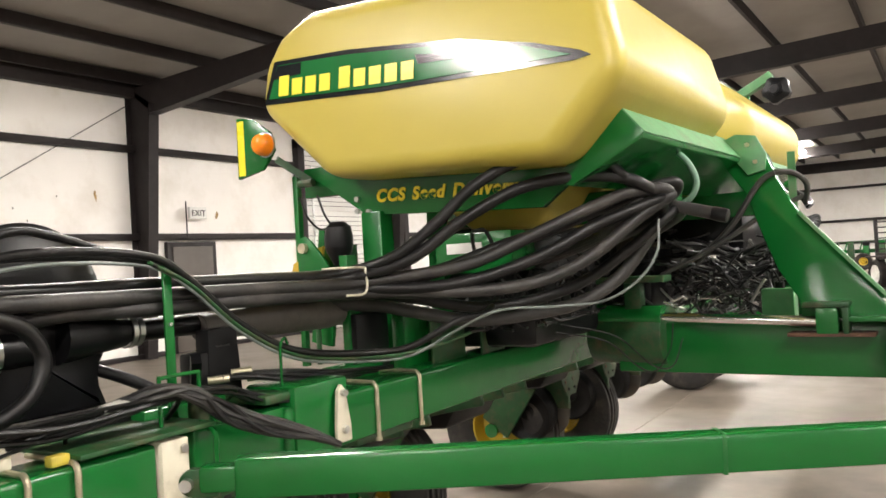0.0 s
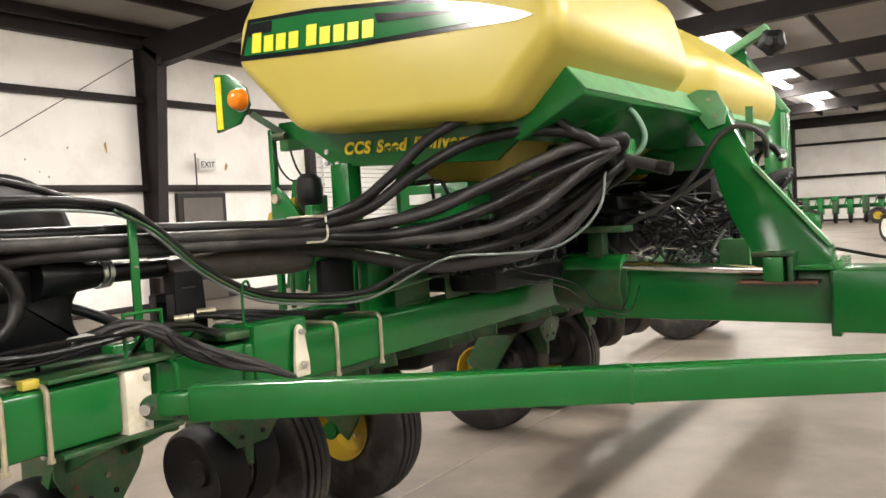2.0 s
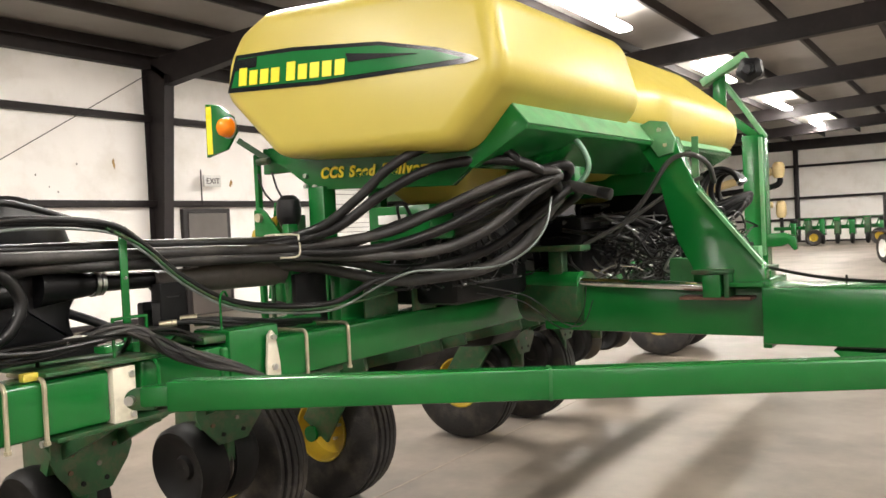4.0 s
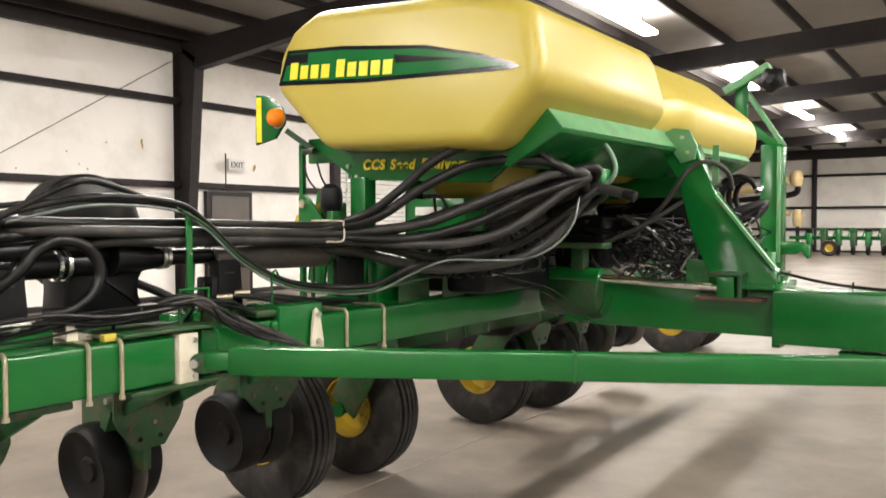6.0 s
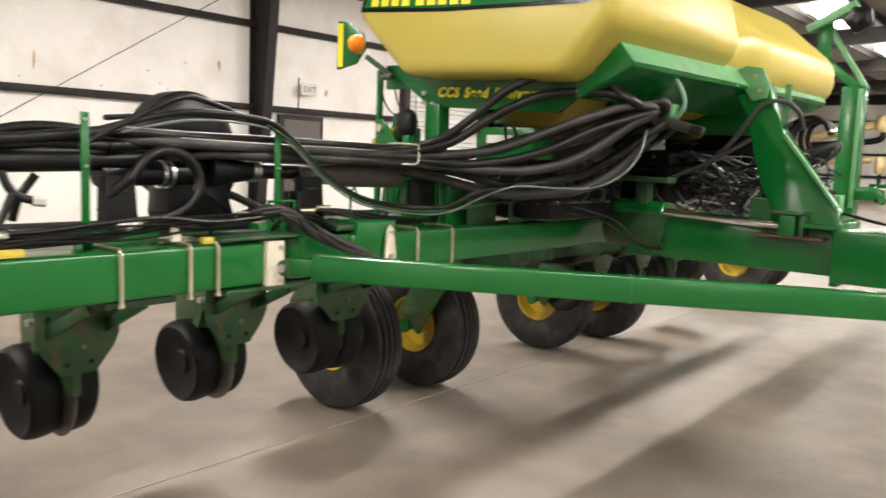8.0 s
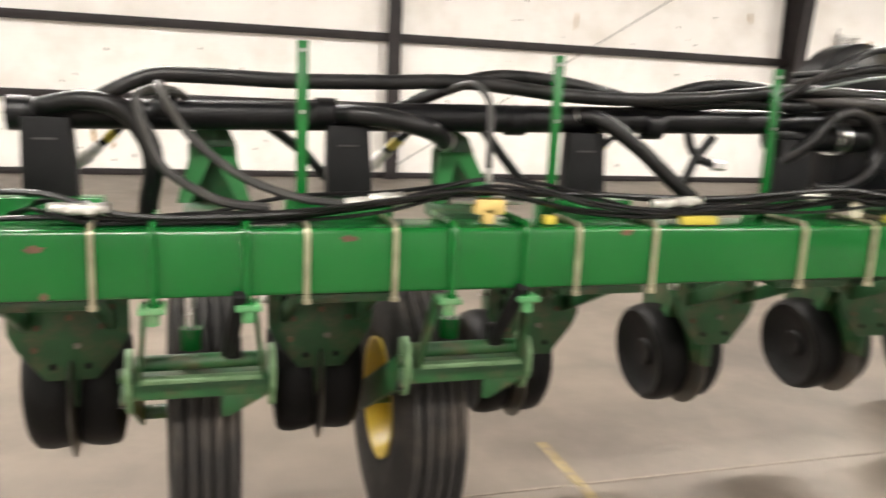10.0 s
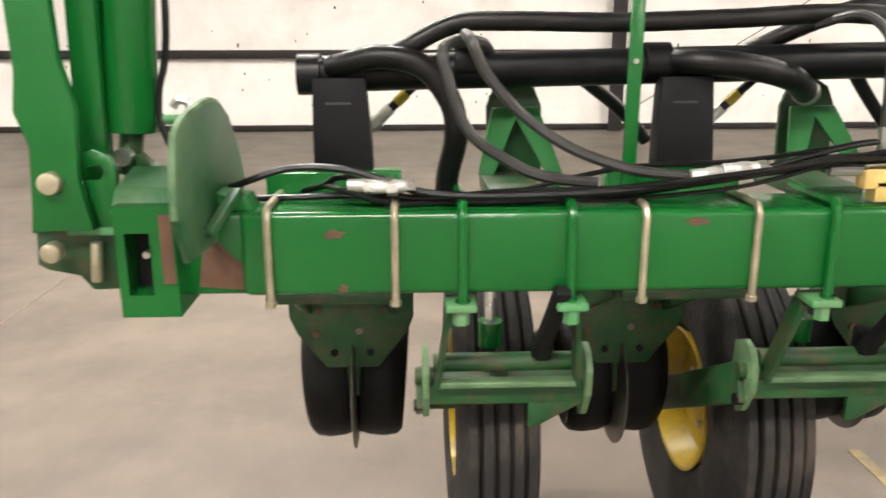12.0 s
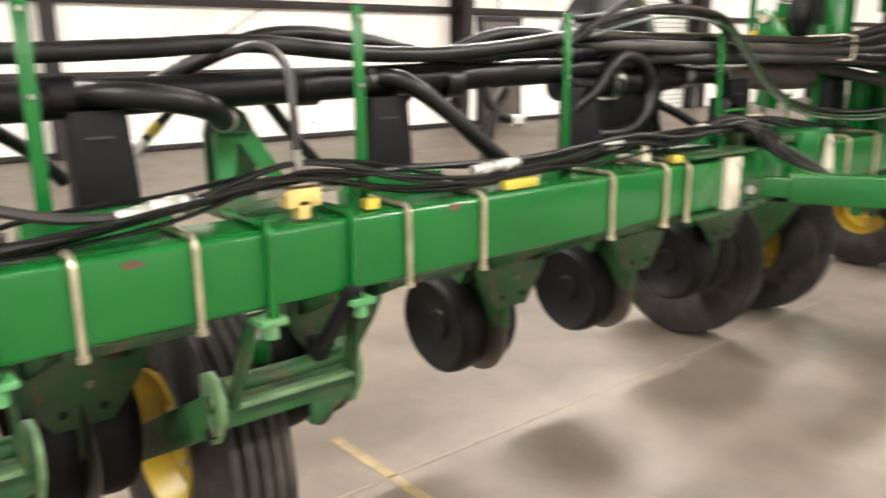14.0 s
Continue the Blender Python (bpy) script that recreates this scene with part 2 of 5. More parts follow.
# ---- hall ----
WX, EX, SY, NY, EAVE, RIDGE = -13.9, 22.0, -18.0, 50.0, 5.84, 6.62
RX = 4.0


def roof_z(x):
    return EAVE + (RIDGE - EAVE) * (1 - abs(x - RX) / (RX - WX))


solid("floor", box(B(), WX - 0.3, EX + 0.3, SY - 0.3, NY + 0.3, -0.25, 0.0), CONCRETE, "stained grey-brown polished concrete floor of the hall", "floor", kind="structure")
for nm, args in (("wall_west", (WX - 0.2, WX, SY, NY, 0, EAVE)), ("wall_east", (EX, EX + 0.2, SY, NY, 0, EAVE)),
                 ("wall_south", (WX - 0.2, EX + 0.2, SY - 0.2, SY, 0, EAVE + 2.5)), ("wall_north", (WX - 0.2, EX + 0.2, NY, NY + 0.2, 0, EAVE + 2.5))):
    solid(nm, box(B(), *args), WALL, "white insulated metal building wall with brown stains", "wall", kind="structure")
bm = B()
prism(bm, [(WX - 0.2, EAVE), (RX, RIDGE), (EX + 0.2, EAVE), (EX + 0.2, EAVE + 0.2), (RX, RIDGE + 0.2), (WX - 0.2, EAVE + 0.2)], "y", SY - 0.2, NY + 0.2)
solid("ceiling", bm, CEIL, "white insulated sloping roof underside, greyed for its shade", "ceiling", kind="structure")
# girts on the walls
GIRTS = (1.3, 2.53, 4.36)
for z in GIRTS:
    for y0, y1 in ((SY, 15.85), (20.8, NY)):
        solid("trim", box(B(), WX + 0.002, WX + 0.16, y0, y1, z - 0.07, z + 0.07, 0.01), IRON, "dark steel girt running along the wall", "girt", "wall girts", "structure")
    solid("trim", box(B(), WX + 0.2, EX, NY - 0.16, NY - 0.002, z - 0.07, z + 0.07, 0.01), IRON, "dark steel girt running along the wall", "girt", "wall girts", "structure")
solid("baseboard", box(B(), WX + 0.002, WX + 0.1, SY, 15.85, 0, 0.1, 0.01), IRON, "dark steel base angle along the wall", "baseboard", kind="structure")
solid("baseboard", box(B(), WX, EX, NY - 0.1, NY - 0.002, 0, 0.1, 0.01), IRON, "dark steel base angle along the wall", "baseboard", kind="structure")


def main_frame(y):
    t = thing("portal_frame", "dark primed steel portal frame of the hall", "steel frame", "portal frames", "structure")
    for sx, x0 in ((1, WX + 0.02), (-1, EX - 0.02)):
        bm = B()
        prism(bm, [(x0, 0), (x0 + sx * 0.3, 0), (x0 + sx * 0.75, 5.2), (x0, 5.62)], "y", y - 0.012, y + 0.012)
        part("column_web", bm, IRON, t)
        bm = B()
        beam(bm, (x0 + sx * 0.31, y, 0), (x0 + sx * 0.76, y, 5.2), 0.24, 0.02, up=(1, 0, 0))
        part("column_flange", bm, IRON, t)
        bm = B()
        beam(bm, (x0 + sx * 0.012, y, 0), (x0 + sx * 0.012, y, 5.6), 0.24, 0.02, up=(1, 0, 0))
        part("column_flange", bm, IRON, t)
        bm = B()
        xr = RX
        prism(bm, [(x0, 5.57), (x0 + sx * 0.75, 5.0), (x0 + sx * 4.5, roof_z(x0 + sx * 4.5) - 0.68), (xr, RIDGE - 0.78), (xr, RIDGE - 0.25), (x0, roof_z(x0) - 0.22)], "y", y - 0.012, y + 0.012)
        part("rafter_web", bm, IRON, t)
        for a, b in (((x0 + sx * 0.75, 5.0), (x0 + sx * 4.5, roof_z(x0 + sx * 4.5) - 0.68)), ((x0 + sx * 4.5, roof_z(x0 + sx * 4.5) - 0.68), (xr, RIDGE - 0.78))):
            bm = B()
            beam(bm, (a[0], y, a[1]), (b[0], y, b[1]), 0.24, 0.02)
            part("rafter_flange", bm, IRON, t)
    return t


MAIN_Y = (-15.5, -6.3, 2.7, 11.1, 19.9, 27.3, 34.7, 42.1)
solid("trim", box(B(), WX + 0.003, WX + 0.2, SY, NY, 5.42, EAVE - 0.01, 0.01), IRON, "dark steel eave strut above the wall", "eave strut", kind="structure")
solid("trim", box(B(), WX + 0.2, EX, NY - 0.3, NY - 0.003, 5.3, 5.85, 0.01), IRON, "dark steel beam across the end wall", "end beam", kind="structure")
for x in (-7.85, -1.6, 4.6, 10.8, 17.0):
    solid("trim", box(B(), x - 0.12, x + 0.12, NY - 0.28, NY - 0.003, 0, 5.3, 0.01), IRON, "dark steel post against the end wall", "end post", "end posts", "structure")
for y in MAIN_Y[0:1] + MAIN_Y[3:]:
    main_frame(y)
for y in (2.68, -6.3):
    t = thing("wall_post", "dark steel post standing against the wall", "wall post", "wall posts", "structure")
    part("web", box(B(), WX + 0.01, WX + 0.25, y - 0.02, y + 0.02, 0, EAVE), IRON, t)
    part("flange", box(B(), WX + 0.25, WX + 0.27, y - 0.12, y + 0.12, 0, EAVE), IRON, t)
for x in np.arange(-13.42, EX, 1.78):
    z = roof_z(x) - 0.02
    solid("trim", box(B(), x - 0.035, x + 0.035, SY, NY, z - 0.22, z - 0.001), IRON, "dark steel roof purlin under the insulation", "purlin", "roof purlins", "structure")

# strip lamps under the roof
lamp_master = thing("ceiling_lamp", "long white fluorescent strip lamp under the roof", "ceiling lamp", "ceiling lamps")
part("housing", box(B(), -0.06, 0.06, -1.8, 1.8, 0.05, 0.12, 0.01), LABEL_WHITE, lamp_master)
part("diffuser", box(B(), -0.16, 0.16, -1.78, 1.78, -0.04, 0.048, 0.02), LAMP_GLOW, lamp_master)
for y in (-1.3, 1.3):
    part("hanger", rod(B(), (0, y, 0.115), (0, y, 0.41), 0.008, 6), IRON, lamp_master)
LAMPS = [(x, y) for x in (-5.3, 3.4, 13.0) for y in (-11.0, -2.4, 6.2, 15.2, 24.0, 32.6, 41.8)]
for i, (x, y) in enumerate(LAMPS):
    z = roof_z(x) - 0.4
    if i:
        copy_thing(lamp_master, pose(x, y, z))
    ld = bpy.data.lights.new("lamp_light", "AREA")
    ld.shape, ld.size, ld.size_y, ld.energy, ld.color = "RECTANGLE", 0.3, 3.5, LAMP_WATTS, (1.0, 0.945, 0.875)
    lo = new("lamp_light", ld)
    lo.matrix_world = pose(x, y, z - 0.06)
lamp_master.location = (LAMPS[0][0], LAMPS[0][1], roof_z(LAMPS[0][0]) - 0.4)

# floor joints and paint
for nm, args, mt, lb in (("floor_joint", (-2.207, -2.193, -3.2, 9.5), JOINT, "pale filled saw joint in the concrete floor"), ("floor_joint", (WX, EX, -3.22, -3.205), JOINT, "pale filled saw joint in the concrete floor"),
                         ("floor_line", (-2.62, -1.0, 0.895, 0.945), FLOOR_YELLOW, "worn yellow paint line on the concrete floor")):
    solid(nm, box(B(), *args, -0.02, 0.004), mt, lb, "floor marking", kind="structure")

# door and exit sign in the far wall
d = thing("door_1", "brown steel side door in the hall wall, closed", "door", kind="structure")
part("door_frame", box(B(), WX + 0.003, WX + 0.12, 11.78, 13.12, 0, 2.42, 0.01), IRON, d)
part("door_leaf", box(B(), WX + 0.1, WX + 0.15, 11.9, 13.0, 0.02, 2.31, 0.006), DOOR_BROWN, d)
e = thing("exit_sign", "white exit sign with dark letters on the wall", "sign")
part("sign_box", box(B(), WX + 0.2, WX + 0.27, 12.3, 12.78, 2.92, 3.18, 0.01), LABEL_WHITE, e)
part("lettering", lettering("EXIT", 0.19, 0.008), IRON, e).matrix_basis = pose(WX + 0.274, 12.345, 2.98, 90, 0, 90)
part("conduit", rod(B(), (WX + 0.2, 12.26, 2.5), (WX + 0.2, 12.26, 3.3), 0.015), IRON, e)


# overhead sectional door beyond the second column
od = thing("door_2", "white overhead sectional door with horizontal grooves, closed", "overhead door", kind="structure")
for k in range(9):
    part("door_panel", box(B(), WX + 0.004, WX + 0.06, 16.2, 20.55, 0.02 + k * 0.53, 0.535 + k * 0.53, 0.006), LABEL_WHITE, od)
    for j in range(1, 4):
        part("panel_rib", box(B(), WX + 0.06, WX + 0.068, 16.25, 20.5, 0.02 + k * 0.53 + j * 0.125, 0.034 + k * 0.53 + j * 0.125), DOOR_BROWN, od)
for y in (16.07, 20.68):
    part("jamb", box(B(), WX + 0.003, WX + 0.2, y - 0.12, y + 0.12, 0, 5.05, 0.01), IRON, od)
for y in (16.55, 20.25):
    part("door_track", box(B(), WX + 0.07, WX + 0.11, y - 0.02, y + 0.02, 0, 4.4), STEEL, od)
part("header", box(B(), WX + 0.003, WX + 0.2, 15.95, 20.8, 4.8, 5.05, 0.01), IRON, od)

for (y0, z0), (y1, z1) in (((11.0, 5.3), (2.7, 0.2)),):
    solid("brace_rod", rod(B(), (WX + 0.22, y0, z0), (WX + 0.22, y1, z1), 0.008, 6), IRON, "thin steel brace rod across the wall bay", "brace rod", "wall brace rods")
for y, z, w, hh in ((-2.36, 0.72, 0.12, 0.3), (-2.28, 0.95, 0.18, 0.12), (-2.05, 0.5, 0.07, 0.1), (10.2, 3.4, 0.1, 0.16), (13.3, 3.05, 0.12, 0.16), (-0.5, 1.1, 0.06, 0.12), (6.3, 3.1, 0.05, 0.3)):
    bm = B()
    ring = []
    for k in range(28):
        a = k * math.tau / 28
        q = 0.62 + 0.16 * math.sin(2 * a + 9 * y) + 0.12 * math.sin(3 * a + 5 * z) + 0.07 * math.sin(7 * a + y)
        ring.append((y + 0.5 * w * q * math.cos(a), z + hh * q * math.sin(a) * (0.6 if math.sin(a) > 0 else 1.1)))
    prism(bm, ring, "x", WX + 0.001, WX + 0.005)
    solid("wall_stain", bm, STAIN, "small brown water stain on the white wall", "stain", "wall stains", "structure")


rnd = random.Random(8)
bm = B()
for k in range(70):
    y, z, r = rnd.uniform(-7, 9.5), rnd.uniform(0.2, 3.6), rnd.uniform(0.006, 0.02)
    if min(abs(z - g) for g in GIRTS) > 0.12:
        box(bm, WX + 0.0005, WX + 0.004, y - r, y + r * 0.6, z - r * rnd.uniform(0.6, 2.5), z + r)
tagged(solid("wall_specks", bm, SPECK, "scattered small dark specks on the white wall", "specks"), kind="stuff")
# ---- planter: wing toolbar ----
TX0, TX1, TZ0, TZ1 = -1.56, -1.385, 1.085, 1.26
wing = thing("wing_toolbar", "glossy green square tube toolbar of the planter wing", "toolbar")
part("tube", box(B(), TX0, TX1, -1.175, 1.797, TZ0, TZ1, 0.014, seg=3), GREEN, wing)


def u_bolt(parent, y, mat, r=0.008, x1=TX1, z0=TZ0, z1=TZ1):
    bm = B()
    xo = x1 + r
    sweep(bm, [(x1 - 0.2, y, z1 + r), (x1 - 0.03, y, z1 + r), (x1 - 0.005, y, z1 + r - 0.002), (xo, y, z1 - 0.012), (xo, y, z1 - 0.04)], r, 8, 4)
    rod(bm, (xo, y, z1 - 0.04), (xo, y, z0 - 0.012), r, 8)
    rod(bm, (xo, y, z0 - 0.02), (xo, y, z0 - 0.008), r * 1.5, 6)
    return part("u_bolt", bm, mat, parent)


ROWS_WING = (-1.0, -0.238, 0.524, 1.286)
for y in (-1.118, -0.863, -0.352, -0.12, 0.412, 0.656, 1.18, 1.45, 1.57):
    u_bolt(wing, y, ZINC)
for y in (-0.725, -0.503, 0.04, 0.252):
    u_bolt(wing, y, GREEN, 0.011)
# worn patches on the tube
for y, z, w in ((-0.985, 1.215, 0.045), (-0.97, 1.1, 0.02), (-0.245, 1.235, 0.04), (0.565, 1.245, 0.04)):
    bm = B()
    prism(bm, [(y + 0.5 * w * (1 + 0.35 * math.sin(2.3 * k + 20 * y)) * math.cos(k * math.tau / 12), z + 0.009 * (1 + 0.4 * math.sin(3.7 * k + 9 * y)) * math.sin(k * math.tau / 12)) for k in range(12)], "x", TX1 - 0.002, TX1 + 0.0015)
    part("bare_patch", bm, RUST, wing, "bare rusty patch")

# outer end of the wing: neck, folded joint plates
end = thing("wing_end_bracket", "green welded end bracket with rust-worn paint", "bracket")
part("neck", box(B(), -1.55, -1.4, -1.323, -1.154, 1.085, 1.257, 0.01), GREEN, end)
bm = B()
prism(bm, [(-1.265, 1.105), (-1.174, 1.097), (-1.17, 1.148), (-1.212, 1.184), (-1.236, 1.225), (-1.252, 1.193)], "x", -1.403, -1.396)
part("worn_patch", bm, RUST, end, "patch of bare rusty steel")
bm = B()
oy0, oy1, oz0, oz1, iy0, iy1, iz0, iz1 = -1.406, -1.29, 1.06, 1.285, -1.388, -1.339, 1.106, 1.232
prism(bm, [(oy0, oz0), (oy1, oz0), (oy1, iz0), (iy0, iz0), (iy0, iz1), (oy1, iz1), (oy1, oz1), (oy0, oz1)], "x", -1.52, -1.34)
prism(bm, [(iy1, iz0), (oy1, iz0), (oy1, iz1), (iy1, iz1)], "x", -1.52, -1.34)
part("frame_plate", bm, GREEN, end, "green plate with a rectangular window")
# Black plate just behind the window, standing in for the shade inside.
part("pocket", box(B(), -1.42, -1.405, -1.388, -1.338, 1.104, 1.231), BRACKET, end, "black plate in place of the shaded hollow")
part("pocket_bolt", rod(B(), (-1.41, -1.364, 1.176), (-1.385, -1.364, 1.176), 0.008, 8), STEEL, end)
bm = B()
prism(bm, [(-1.52, 1.282), (-1.36, 1.266), (-1.4, 1.312), (-1.52, 1.338)], "y", -1.418, -1.245, 0.004)
part("top_plate", bm, FIN, end)
bm = B()
outline = spline([(-1.2, 0, 1.21), (-1.146, 0, 1.31), (-1.165, 0, 1.4), (-1.205, 0, 1.452), (-1.32, 0, 1.474), (-1.468, 0, 1.476), (-1.58, 0, 1.43), (-1.668, 0, 1.345), (-1.69, 0, 1.262), (-1.5, 0, 1.2), (-1.2, 0, 1.21)], 4)[:-1]
prism(bm, [(p.x, p.z) for p in outline], "y", -1.236, -1.223, 0.003)
part("fin_plate", bm, FIN, end, "curved green guide fin with scuffed edge")
bm = B()
beam(bm, (-1.31, -1.218, 1.235), (-1.42, -1.18, 1.30), 0.02, 0.02, bevel=0.003)
part("fin_gusset", bm, FIN, end)
part("fin_edge", sweep(B(), [(-1.148, -1.2295, 1.3), (-1.165, -1.2295, 1.4), (-1.205, -1.2295, 1.452), (-1.32, -1.2295, 1.474), (-1.468, -1.2295, 1.476), (-1.58, -1.2295, 1.43)], 0.0075, 6), WORN, end, "paint-worn pale rim of the fin")
bm = B()
prism(bm, [(-1.232, 1.258), (-1.232, 1.30), (-1.2, 1.288), (-1.165, 1.287), (-1.15, 1.258)], "x", -1.5, -1.42, 0.004)
part("neck_gusset", bm, GREEN_MATT, end)
part("corner_rust", box(B(), -1.3385, -1.3365, -1.318, -1.294, 1.13, 1.27), RUST, end, "rust along the plate edge")

# folded marker arm at the wing end
arm = thing("marker_arm", "folded green steel row marker arm, standing upright", "marker arm")
bm = B()
prism(bm, [(-1.613, 1.211), (-1.488, 1.212), (-1.508, 1.317), (-1.498, 1.464), (-1.522, 1.556), (-1.545, 2.378), (-1.621, 2.374), (-1.61, 1.535), (-1.622, 1.457), (-1.599, 1.389)], "x", -1.48, -1.45, 0.004)
part("outer_plate", bm, GREEN, arm)
part("inner_bar", beam(B(), (-1.55, -1.506, 1.298), (-1.56, -1.48, 2.385), 0.06, 0.05, up=(1, 0, 0), bevel=0.004), GREEN, arm)
bm = B()
prism(bm, [(-1.624, 1.28), (-1.542, 1.279), (-1.526, 1.312), (-1.48, 1.312), (-1.469, 1.327), (-1.476, 1.343), (-1.524, 1.336), (-1.522, 1.367), (-1.49, 1.377), (-1.456, 1.363), (-1.444, 1.333), (-1.45, 1.211), (-1.635, 1.198)], "x", -1.51, -1.49, 0.003)
part("hook_plate", bm, GREEN, arm)
bm = B()
prism(bm, [(-1.632, 1.198), (-1.41, 1.214), (-1.41, 1.07), (-1.525, 1.066), (-1.551, 1.099), (-1.616, 1.112), (-1.638, 1.125)], "x", -1.53, -1.505, 0.004)
part("foot_plate", bm, GREEN_DUSTY, arm, "dirty rust-streaked green foot plate")
part("ledge", box(B(), -1.5, -1.475, -1.555, -1.41, 1.196, 1.212, 0.003), GREEN_PALE, arm)
part("lock_pin", rod(B(), (-1.475, -1.503, 1.095), (-1.475, -1.495, 1.182), 0.0125, 12, bevel=0.003), ZINC, arm, "upright zinc lock pin")
for y, z, r in ((-1.56, 1.315, 0.023), (-1.574, 1.17, 0.021)):
    b0 = part("pivot_pin", rod(B(), (-1.46, y, z), (-1.425, y, z), r, 16, bevel=0.004), ZINC, arm, "zinc pivot pin")
cylo = thing("hydraulic_cylinder", "green hydraulic cylinder standing beside the marker arm", "hydraulic cylinder")
part("barrel", rod(B(), (-1.6, -1.44, 1.4), (-1.6, -1.374, 2.391), 0.056, 28, bevel=0.006), GREEN, cylo)
part("rod_eye", rod(B(), (-1.6, -1.455, 1.307), (-1.6, -1.44, 1.409), 0.026, 14), GREEN_DUSTY, cylo)
part("eye_bolt", rod(B(), (-1.62, -1.45, 1.349), (-1.555, -1.452, 1.35), 0.02, 12), STEEL, cylo)
part("lug", beam(B(), (-1.6, -1.442, 1.335), (-1.56, -1.35, 1.272), 0.03, 0.05), GREEN_DUSTY, cylo)
part("port_fitting", rod(B(), (-1.6, -1.398, 1.429), (-1.6, -1.325, 1.425), 0.012, 10), GREEN_PALE, cylo)
bm = B()
sweep(bm, [(-1.6, -1.329, 1.425), (-1.6, -1.311, 1.44), (-1.6, -1.317, 1.463), (-1.6, -1.335, 1.467), (-1.6, -1.348, 1.453)], 0.009, 8)
part("port_elbow", bm, STEEL, cylo)
solid("hydraulic_line", sweep(B(), [(-1.58, -1.327, 2.3), (-1.58, -1.34, 1.652), (-1.59, -1.372, 1.485), (-1.59, -1.371, 1.411), (-1.57, -1.333, 1.337), (-1.5, -1.262, 1.311)], 0.008, 8), RUBBER, "thin black hydraulic line beside the cylinder", "hydraulic line", "hydraulic lines")

# ---- centre toolbar and hinge ----
centre = thing("centre_toolbar", "green square tube toolbar under the seed tanks", "toolbar")
part("tube", box(B(), -1.56, -1.385, 2.27, 9.95, 1.085, 1.262, 0.014, seg=3), GREEN, centre)
for y in (2.715, 2.985):
    u_bolt(centre, y, ZINC, 0.008, -1.385, 1.085, 1.262)
for y in (3.15, 3.36, 3.83, 4.04, 4.3, 5.0, 5.26, 5.74, 6.0):
    part("frame_arm", beam(B(), (-1.6, y, 1.02), (-2.22, y + 0.02, 0.88), 0.025, 0.10, bevel=0.006), GREEN_DUSTY, centre)
# Black blocks, added to darken the space under the toolbar.
for y0, y1, z0 in ((3.2, 3.57, 0.84), (3.9, 4.36, 0.8), (5.02, 5.42, 0.82), (5.76, 6.16, 0.82)):
    bm = B()
    prism(bm, [(-2.25, z0 + 0.05), (-2.12, z0), (-1.86, z0 + 0.02), (-1.75, 1.0), (-2.2, 1.03)], "y", y0, y1, 0.03)
    part("dark_fill_block", bm, PLASTIC, centre, "black block added to darken the space under the toolbar")
part("frame_bar", box(B(), -2.045, -1.923, 2.904, 8.428, 0.982, 1.105, 0.012), GREEN_DUSTY, centre)
part("hinge_box", box(B(), -1.59, -1.373, 2.297, 2.555, 1.102, 1.321, 0.012), GREEN, centre)
part("hinge_shelf", box(B(), -1.58, -1.393, 2.192, 2.336, 1.282, 1.31, 0.008), GREEN_DUSTY, centre)
bm = B()
prism(bm, [(2.461, 1.111), (2.534, 1.112), (2.533, 1.164), (2.51, 1.284), (2.492, 1.301), (2.474, 1.283), (2.461, 1.163)], "x", -1.362, -1.349, 0.002)
part("latch_lever", bm, CREAM, centre, "pale latch lever with a bolt")
part("latch_pin", rod(B(), (-1.349, 2.497, 1.153), (-1.337, 2.496, 1.153), 0.014, 6), STEEL, centre)
part("latch_bolt", rod(B(), (-1.348, 2.493, 1.273), (-1.33, 2.491, 1.273), 0.011, 8), STEEL, centre)
part("spacer_plate", box(B(), -1.546, -1.372, 1.8, 1.885, 1.072, 1.262, 0.004), CREAM, wing, "cream painted spacer plate")
for y, z in ((1.868, 1.235), (1.868, 1.1)):
    part("spacer_bolt", rod(B(), (-1.377, y, z), (-1.365, y, z), 0.012, 6), STEEL, wing)
part("top_flange", box(B(), -1.629, -1.362, 1.569, 1.974, 1.273, 1.286, 0.003), GREEN_DUSTY, wing)
part("bottom_flange", box(B(), -1.632, -1.364, 1.598, 1.988, 1.064, 1.079, 0.003), GREEN_DUSTY, wing)
part("hinge_block", box(B(), -1.631, -1.403, 1.927, 2.381, 1.088, 1.265, 0.01), GREEN, wing)
part("hinge_pin", rod(B(), (-1.498, 2.031, 1.023), (-1.493, 2.026, 1.325), 0.03, 16), GREEN_DUSTY, wing)
bm = B()
sweep(bm, [(-1.415, 1.96, 1.281), (-1.353, 1.956, 1.259), (-1.349, 1.957, 1.207), (-1.35, 1.958, 1.123)], 0.008, 8)
part("hinge_strap", bm, GREEN, wing)

link = thing("draft_link", "long glossy green draft bar from wing to tongue", "draft bar")
d0, d1 = V(-1.249, 1.852, 1.172), V(2.533, 4.472, 1.093)
dd = (d1 - d0).normalized()
part("bar", beam(B(), d0 + dd * 0.06, d1, 0.07, 0.104, bevel=0.012), GREEN, link)
part("weld_seam", beam(B(), d0 + dd * 1.3, d0 + dd * 1.312, 0.0716, 0.1056, bevel=0.0006), GREEN_MATT, link)
part("end_fork", beam(B(), d0 - dd * 0.03, d0 + dd * 0.12, 0.05, 0.07, bevel=0.012), GREEN, link)
bm = B()
ring = [(0.038 * math.sin(k * math.pi / 10), -0.036 * math.cos(k * math.pi / 10)) for k in range(11)]
